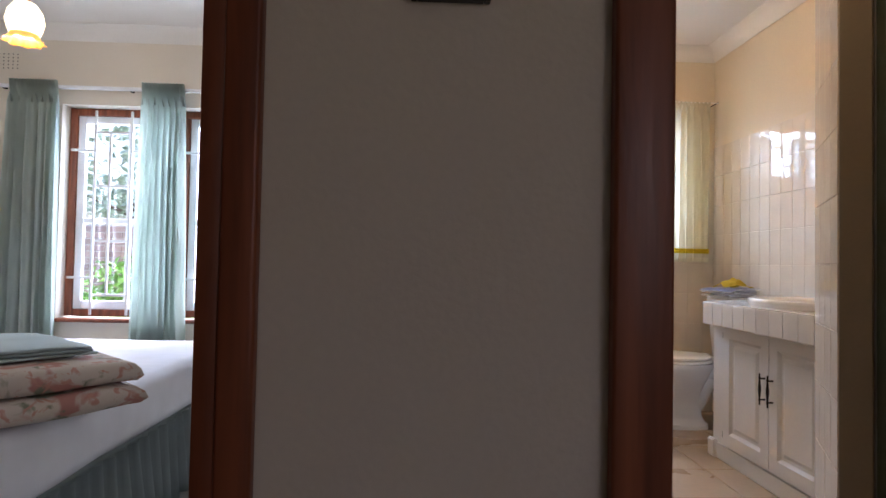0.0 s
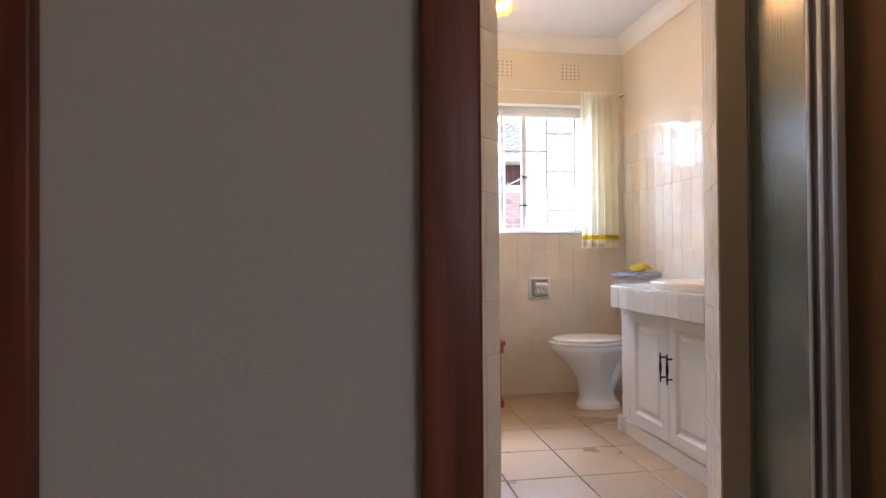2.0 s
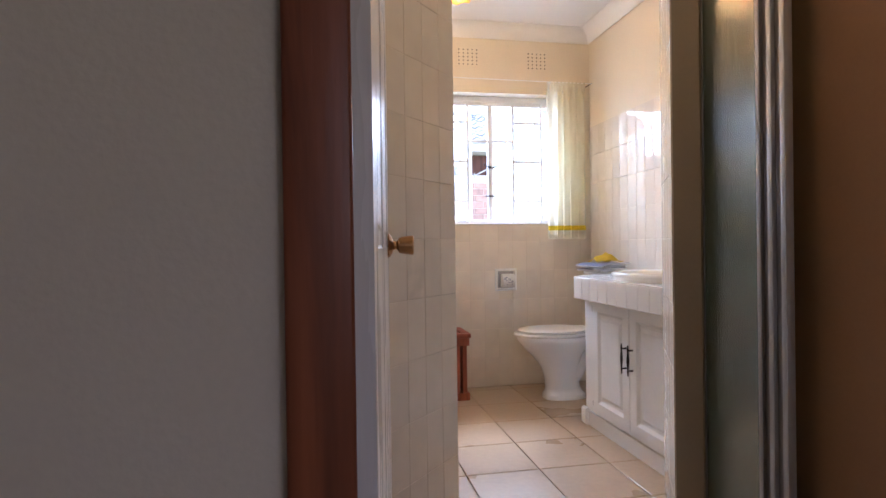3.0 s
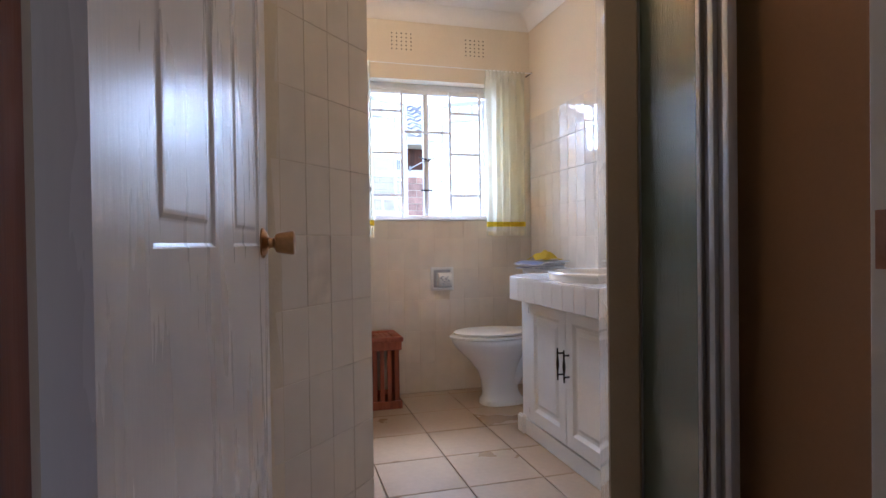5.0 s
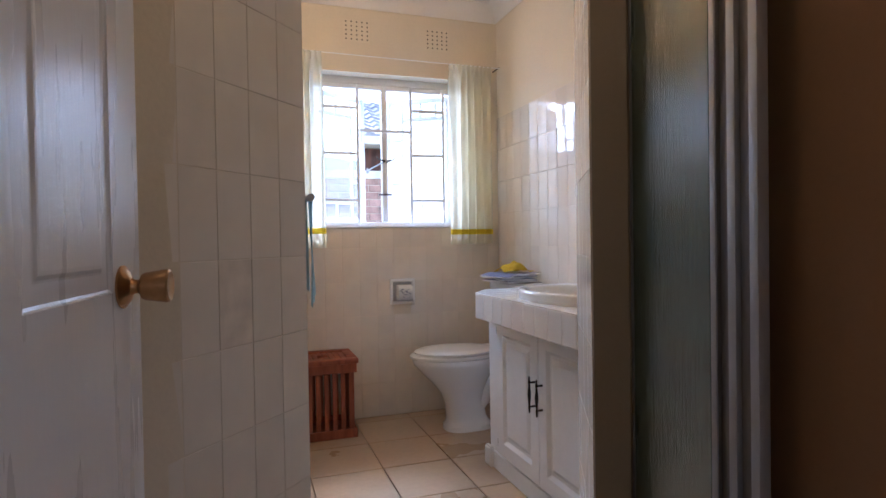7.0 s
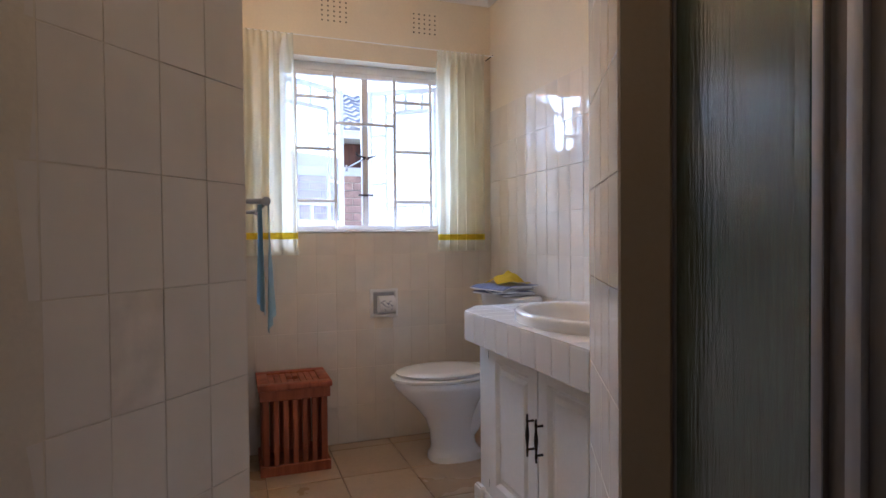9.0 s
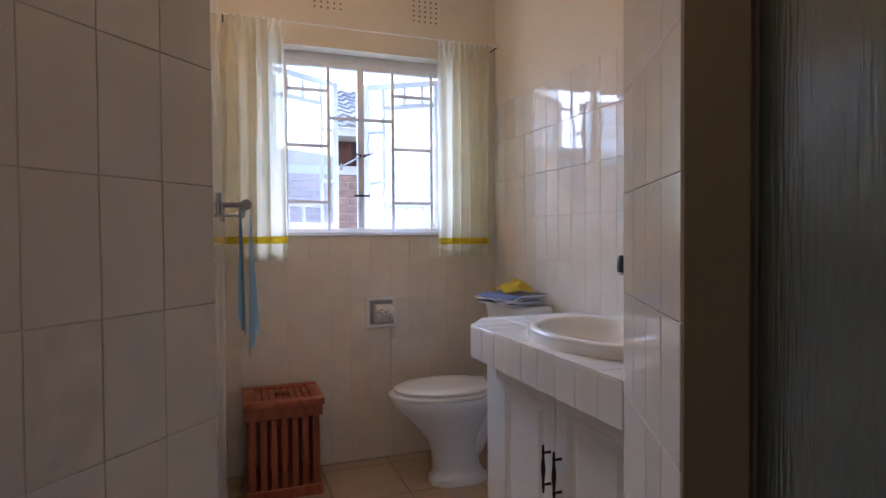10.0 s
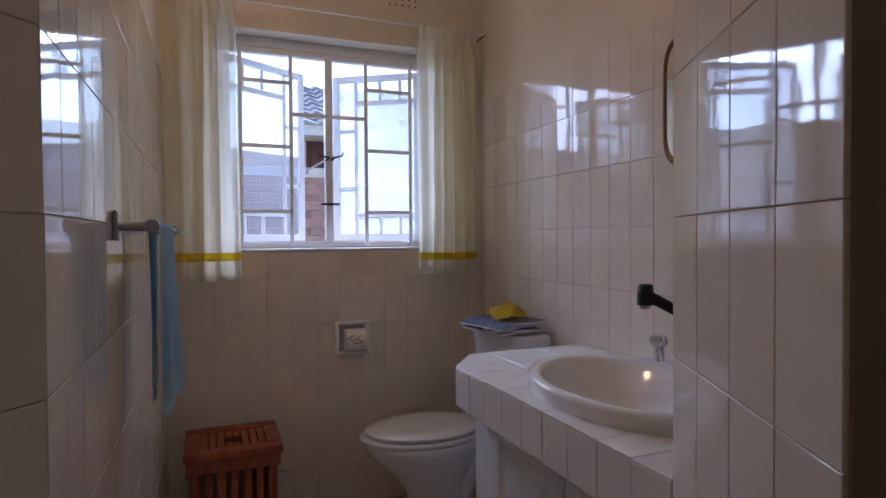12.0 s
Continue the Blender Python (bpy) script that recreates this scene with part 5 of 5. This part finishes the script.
# ---- hall ----
pic = thing("picture_frame", "dark framed picture hanging on the hall wall", "picture", (0.93, HALL_Y, 1.265))
bm = B()
px0, px1, pz0, pz1 = 0.875, 0.951, 1.290, 1.39
for a in ((px0, px0 + 0.006, pz0, pz1), (px1 - 0.006, px1, pz0, pz1), (px0 + 0.0062, px1 - 0.0062, pz0, pz0 + 0.006), (px0 + 0.0062, px1 - 0.0062, pz1 - 0.006, pz1)):
    box(bm, a[0], a[1], HALL_Y - 0.010, HALL_Y - 0.0005, a[2], a[3], 0.001)
part("frame", bm, M_BLACK, pic)
bm = B()
box(bm, px0 + 0.0065, px1 - 0.0065, HALL_Y - 0.005, HALL_Y - 0.0008, pz0 + 0.0065, pz1 - 0.0065)
part("print", bm, M_CARPET, pic)


# ---- bedroom things ----
def bed():
    t = thing("bed", "bed with a white sheet and pleated grey-green skirt", "bed", (-1.1, 3.3, 0))
    x0, x1, y0, y1 = -2.15, -0.16, 2.30, 4.22
    bm = B()
    box(bm, x0 + 0.03, x1 - 0.03, y0 + 0.03, y1 - 0.03, 0.06, 0.351, 0.01)
    part("base", bm, M_SKIRT, t)
    bm = B()
    box(bm, x0, x1, y0, y1, 0.352, 0.578, 0.05, 4)
    bmesh.ops.subdivide_edges(bm, edges=[e for e in bm.edges if e.calc_length() > 0.5], cuts=14, use_grid_fill=True)
    for v in bm.verts:
        v.co += Vector((noise.noise(v.co * 2.5) * 0.008, noise.noise(v.co * 2.5 + Vector((5, 0, 0))) * 0.008, noise.noise(v.co * 3.0 + Vector((0, 9, 0))) * 0.010))
    part("mattress", bm, M_SHEET, t, "mattress under a fitted white sheet", smooth=80)
    bm = B()
    pts = [(x0, y0 + 0.004), (x1 - 0.004, y0 + 0.004), (x1 - 0.004, y1 - 0.004), (x0, y1 - 0.004)]
    top_row, low_row = [], []
    for (ax, ay), (bx, by) in zip(pts, pts[1:]):
        L = math.hypot(bx - ax, by - ay)
        n = int(L / 0.012)
        nx, ny = (by - ay) / L, -(bx - ax) / L
        for i in range(n):
            f = i / n
            s = f * L
            w = 0.5 + 0.5 * math.sin(2 * math.pi * s / 0.078 + 1.4 * math.sin(4 * s))
            for row, z, d in ((top_row, 0.356, 0.018 * w), (low_row, 0.018, 0.058 * w + 0.010 * math.sin(11 * s))):
                row.append((ax + (bx - ax) * f + nx * d, ay + (by - ay) * f + ny * d, z))
    mid = [tuple((a * 0.45 + b * 0.55) for a, b in zip(p, q)) for p, q in zip(top_row, low_row)]
    vs = [[bm.verts.new(p) for p in row] for row in (top_row, mid, low_row)]
    for a, b in zip(vs, vs[1:]):
        for i in range(len(a) - 1):
            bm.faces.new((a[i], a[i + 1], b[i + 1], b[i]))
    bmesh.ops.solidify(bm, geom=bm.faces[:], thickness=0.002)
    part("valance", bm, M_SKIRT, t, "pleated grey-green bed skirt", smooth=80)


bed()


def folded(name, place, turn, w, d, h, layers, material, label, category):
    """Cloth folded over into a soft pile; the fold shows along local +x."""
    t = thing(name, label, category, place, turn)
    lh = h / layers
    for k in range(layers):
        bm = B()
        box(bm, -w / 2, w / 2, -d / 2, d / 2, k * lh + 0.001, (k + 1) * lh - 0.001, lh * 0.42, 4)
        bmesh.ops.subdivide_edges(bm, edges=[e for e in bm.edges if e.calc_length() > 0.12], cuts=10, use_grid_fill=True)
        for v in bm.verts:
            q = v.co * 5 + Vector((k * 3.1, 0, 0))
            sag = 1 - 0.25 * max(0, v.co.z / h) * (abs(v.co.x) / (w / 2)) ** 3
            v.co += Vector((noise.noise(q) * 0.028, noise.noise(q + Vector((7, 1, 0))) * 0.028, noise.noise(q * 0.8 + Vector((0, 3, 9))) * min(0.014, lh * 0.16)))
            v.co.z = max(k * lh * 0.97, v.co.z * sag)
        part("fold", bm, material, t, local=True, smooth=80)
    return t


def quilt(place, turn, w, d, label):
    """A thick quilt folded back and forth; the folds run along local x, two of them bulging on -y."""
    t = thing("folded_quilt", label, "quilt", place, turn)
    path = []
    levels = (0.020, 0.056, 0.094, 0.130)
    for k, z in enumerate(levels):
        ends = (d / 2, -d / 2) if k % 2 == 0 else (-d / 2, d / 2)
        inset = 0.012 * k
        path += [(ends[0] + (ends[1] - ends[0]) * f, z) for f in (0.06, 0.2, 0.4, 0.6, 0.8, 0.94)]
        if k < 3:
            s_ = -1 if k % 2 == 0 else 1
            half = (levels[k + 1] - z) / 2
            path += [(s_ * (d / 2 - inset) + s_ * 0.026 * math.cos(q), z + half + half * math.sin(q)) for q in (-0.9, -0.35, 0.35, 0.9)]
    bm = B()
    rows = []
    stations = 22
    for i in range(stations + 1):
        u = i / stations
        x = (u - 0.5) * w
        outer, inner = [], []
        for k, (y, z) in enumerate(path):
            a, b = path[max(0, k - 1)], path[min(len(path) - 1, k + 1)]
            n2 = Vector((-(b[1] - a[1]), b[0] - a[0])).normalized()
            thick = 0.0185 * (0.80 + 0.2 * math.sin(math.pi * min(1, max(0, u * 1.04))))
            q = Vector((x * 6, y * 6, k * 0.15))
            shift = Vector((noise.noise(q) * 0.022, noise.noise(q + Vector((3, 1, 4))) * 0.004))
            sag = 1 - 0.08 * u ** 3
            for side, out in ((1, outer), (-1, inner)):
                out.append((x + noise.noise(Vector((k * 0.35, 2.0, 5.0))) * 0.035 * (2 * u - 1) ** 3, (y + shift.x) + n2.x * thick * side, max(0.001, (z + shift.y + n2.y * thick * side) * sag)))
        rows.append(outer + list(reversed(inner)))
    rings(bm, rows)
    part("cloth", bm, M_FLORAL, t, local=True, smooth=80)


quilt((-0.38, 2.62, 0.583), 52.0, 0.54, 0.58, "thick floral cotton quilt folded on the bed")
folded("folded_towel", (-0.435, 2.67, 0.736), 50.0, 0.40, 0.48, 0.036, 3, M_GREYTOWEL, "folded grey-green towels on the quilt", "towel")

curtain("curtain", -1.97, -1.63, 0.30, 2.268, 4.90, 7, M_GREENCLOTH, "pale sea-green pleated curtain of the bedroom", header=0.12, depth=0.040, seed=21, flare=0.06, lining="bedroom curtains")
curtain("curtain", -1.075, -0.765, 0.30, 2.268, 4.90, 7, M_GREENCLOTH, "pale sea-green pleated curtain of the bedroom", header=0.12, depth=0.040, seed=33, flare=0.08, lining="bedroom curtains")
rod = thing("curtain_rail", "white curtain rail above the bedroom window", "curtain rail", (-1.0, 4.93, 2.24))
bm = B()
box(bm, -2.10, 0.3, 4.925, 4.95, 2.225, 2.25, 0.004)
part("track", bm, M_FRAMEWHITE, rod)
for x in (-2.05, -1.17, 0.25):
    bm = B()
    box(bm, x - 0.01, x + 0.01, 4.951, Y_B - 0.0005, 2.222, 2.252, 0.003)
    part("bracket", bm, M_BRONZE, rod)

# ---- outside ----
bm = B()
box(bm, -400, 400, 5.24, 800, -0.30, -0.25)
box(bm, -400, 400, -800, -1.82, -0.30, -0.25)
solid("ground", bm, M_GRASS, "rough lawn and earth round the house", "ground")


eave = thing("roof_eave", "corrugated roof edge overhanging the bathroom window", "roof", (2.2, 5.5, 2.4), kind="structure")
bm = B()
n = 150
xs = [0.6 + 3.2 * i / n for i in range(n + 1)]
top_v = [[bm.verts.new((x, y, z + 0.016 * math.cos(2 * math.pi * x / 0.076))) for x in xs] for y, z in ((5.235, 2.40), (5.62, 2.302))]
for i in range(n):
    bm.faces.new((top_v[0][i], top_v[0][i + 1], top_v[1][i + 1], top_v[1][i]))
bmesh.ops.solidify(bm, geom=bm.faces[:], thickness=0.004)
part("sheet", bm, M_EAVE, eave, smooth=60)


def bricks(parent, x0, x1, y, z0, z1, rng=random.Random(2)):
    """Stretcher courses proud of their mortar, facing -y."""
    inv = root_matrix(parent).inverted()
    me = tile_mesh(0.222, 0.073, 0.02, 0.004, M_BRICK)
    half = tile_mesh(0.106, 0.073, 0.02, 0.004, M_BRICK)
    z, k = z0, 0
    while z < z1 - 0.07:
        x = x0 + (0.0 if k % 2 else -0.116)
        while x < x1 - 0.05:
            m, sx = me, x
            if x < x0 - 0.01:
                m, sx = half, x0
            elif x + 0.222 > x1 + 0.03:
                m = half
            o = new("brick", m)
            o.parent = parent
            o.matrix_basis = inv @ pose(sx, y + rng.gauss(0, 0.0015), z + 0.006, 0, 0, 0)
            x += 0.232
        z += 0.083
        k += 1


house = thing("neighbour_house", "red brick neighbouring house with a grey tiled roof", "house", (4.0, 8.0, -0.25))
bm = B()
box(bm, 1.30, 9.0, 8.022, 8.30, -0.25, 2.200)
hw = part("wall", bm, M_MORTAR, house)
bm = B()
box(bm, 1.1, 9.2, 7.62, 8.3, 2.202, 2.225)
part("soffit", bm, M_FRAMEWHITE, house)
bm = B()
box(bm, 1.1, 9.2, 7.600, 7.619, 2.190, 2.272, 0.004)
part("fascia", bm, M_FRAMEWHITE, house)
hwin = B()
box(hwin, 2.64, 3.60, 7.985, 8.003, 1.945, 2.1995, 0.006)
part("shutter", hwin, M_DARKWOOD, house, "dark red-brown timber shutter")
bm = B()
box(bm, 1.30, 3.70, 7.985, 8.021, 1.850, 1.944, 0.004)
part("lintel", bm, M_FRAMEWHITE, house, "white painted concrete lintel")
pitch = math.tan(radians(27))
for j in range(9):
    roof = B()
    yr, zr = 7.56 + j * 0.15, 2.285 + j * 0.15 * pitch
    rise = 0.19 * pitch - 0.018
    lows, highs, drops = [], [], []
    for f in range(int(3.6 / 0.02)):
        x = 1.1 + f * 0.02
        wave = 0.014 * math.sin(2 * math.pi * x / 0.15) + 0.005 * math.sin(4 * math.pi * x / 0.15)
        lows.append(roof.verts.new((x, yr, zr + wave + 0.016)))
        highs.append(roof.verts.new((x, yr + 0.19, zr + rise + wave)))
        drops.append(roof.verts.new((x, yr + 0.004, zr - 0.018)))
    for f in range(len(lows) - 1):
        roof.faces.new((lows[f], lows[f + 1], highs[f + 1], highs[f]))
        roof.faces.new((drops[f], drops[f + 1], lows[f + 1], lows[f]))
    part("roof_course", roof, M_ROOF, house, "weathered grey wavy roof tiles", smooth=40)
bricks(hw, 1.30, 3.6, 8.005, 0.2, 1.85)

gw = thing("garden_wall", "low red brick garden wall behind the bushes", "wall", (-2.5, 8.4, -0.25))
bm = B()
box(bm, -7.0, 1.2, 8.52, 8.72, -0.25, 1.55)
gcore = part("core", bm, M_MORTAR, gw)
bricks(gcore, -4.6, -1.4, 8.503, 0.55, 1.52)


def bush(name, cx, cy, z, rx, rz, n, seed, material, label):
    t = thing(name, label, "bush", (cx, cy, -0.25))
    rng = random.Random(seed)
    bm = B()
    for k in range(5):
        a = rng.uniform(0, 6.28)
        cyl(bm, (cx, cy, -0.25), (cx + 0.4 * rx * math.cos(a), cy + 0.4 * rx * math.sin(a), z), 0.018, 0.006, 6)
    part("stem", bm, M_BARK, t)
    lobes = [(rng.uniform(-0.6, 0.6) * rx, rng.uniform(-0.5, 0.5) * rx, rng.uniform(-0.5, 0.7) * rz, rng.uniform(0.35, 0.6)) for _ in range(9)]
    bm = B()
    for k in range(n):
        lx, ly, lz, lr = lobes[k % 9]
        d = Vector((rng.gauss(0, 1), rng.gauss(0, 1), rng.gauss(0, 1))).normalized() * (lr * rng.uniform(0.6, 1.05))
        p = Vector((cx + lx + d.x * rx, cy + ly + d.y * rx, z + lz + d.z * rz))
        q = Euler((rng.uniform(-1, 1), rng.uniform(-1, 1), rng.uniform(0, 6.28))).to_matrix()
        s = rng.uniform(0.035, 0.07)
        v = [bm.verts.new(p + q @ Vector(c) * s) for c in ((-1, 0, 0), (0, -0.45, 0.12), (1, 0, 0), (0, 0.45, 0.12))]
        bm.faces.new((v[0], v[1], v[2]))
        bm.faces.new((v[0], v[2], v[3]))
    part("foliage", bm, material, t, smooth=0)


bush("bush", -2.05, 6.35, 0.35, 0.62, 0.62, 2600, 3, M_LEAF, "leafy bright green garden bush")
bush("bush", -1.15, 6.6, 0.15, 0.55, 0.50, 2000, 5, M_LEAF, "leafy bright green garden bush")


def tree(name, cx, cy, h, r, seed):
    t = thing(name, "broad leafy tree beyond the garden wall", "tree", (cx, cy, -0.25))
    rng = random.Random(seed)
    bm = B()
    cyl(bm, (cx, cy, -0.25), (cx + 0.2, cy, h * 0.55), 0.22, 0.12, 12)
    tips = []
    for k in range(11):
        a = k * 2.4
        tip = Vector((cx + 0.2 + r * rng.uniform(0.35, 0.85) * math.cos(a), cy + r * rng.uniform(0.35, 0.85) * math.sin(a), h * rng.uniform(0.45, 0.98)))
        cyl(bm, (cx + 0.15, cy, h * rng.uniform(0.3, 0.5)), tip, 0.07, 0.015, 7)
        tips.append(tip)
    part("trunk", bm, M_BARK, t)
    bm = B()
    for k in range(2600):
        c = tips[k % len(tips)]
        p = c + Vector((rng.gauss(0, 0.30), rng.gauss(0, 0.30), rng.gauss(0, 0.22))) * r * 0.8
        q = Euler((rng.uniform(-1, 1), rng.uniform(-1, 1), rng.uniform(0, 6.28))).to_matrix()
        s = rng.uniform(0.06, 0.12)
        v = [bm.verts.new(p + q @ Vector(co) * s) for co in ((-1, 0, 0), (0, -0.5, 0.1), (1, 0, 0), (0, 0.5, 0.1))]
        bm.faces.new((v[0], v[1], v[2]))
        bm.faces.new((v[0], v[2], v[3]))
    part("crown", bm, M_LEAFHAZE, t, smooth=0)


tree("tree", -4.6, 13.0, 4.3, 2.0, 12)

# ---- tiles last ----
tile_wall(wall_north, (X_L, Y_B), (X_R, Y_B), 0.0, 1.203, first=0.075, holes=((2.31 - X_L, 2.46 - X_L, 0.70, 0.89),))
tile_wall(wall_east, (X_R, Y_B), (X_R, 3.045), 0.0, PITCH_H * 9, first=0.03)
tile_wall(wall_diag, (X_L, 3.10), (X_L, Y_B), 0.0, PITCH_H * 9, first=0.095)
tile_wall(wall_diag, (1.075, 2.5157), (X_L, 3.10), 0.0, PITCH_H * 10, first=0.094, pw=0.115)
near = min((o for o in wall_diag.children), key=lambda o: (o.matrix_basis.translation - Vector((1.37, 2.846, 0.863))).length)
near.data = near.data.copy()
near.data.materials[0] = M_STAIN
tile_wall(wall_shower, JF, JN, 0.0, 2.20, first=0.115, pw=0.1185, ph=0.2258, low=0.165)

# floor tiles
inv_floor = root_matrix(floor).inverted()
FW, FD, FX, FY = 0.352, 0.372, 2.052, 3.775
rng = random.Random(6)
for i in range(-4, 4):
    for j in range(-6, 4):
        x0, x1, y0, y1 = FX + i * FW, FX + (i + 1) * FW, FY + j * FD, FY + (j + 1) * FD
        x0, x1, y0, y1 = max(x0, 1.06), min(x1, X_R), max(y0, 1.545), min(y1, Y_B)
        if x1 - x0 < 0.03 or y1 - y0 < 0.03:
            continue
        t = new("tile", tile_mesh(x1 - x0 - 0.005, y1 - y0 - 0.005, 0.012, 0.003, M_FLOOR))
        t.parent = floor
        t.matrix_basis = inv_floor @ pose(x0 + 0.0025, y0 + 0.0025, 0.0, rng.gauss(0, 0.05), 0, 0) @ pose(0, 0, 0, -90, 0, 0)
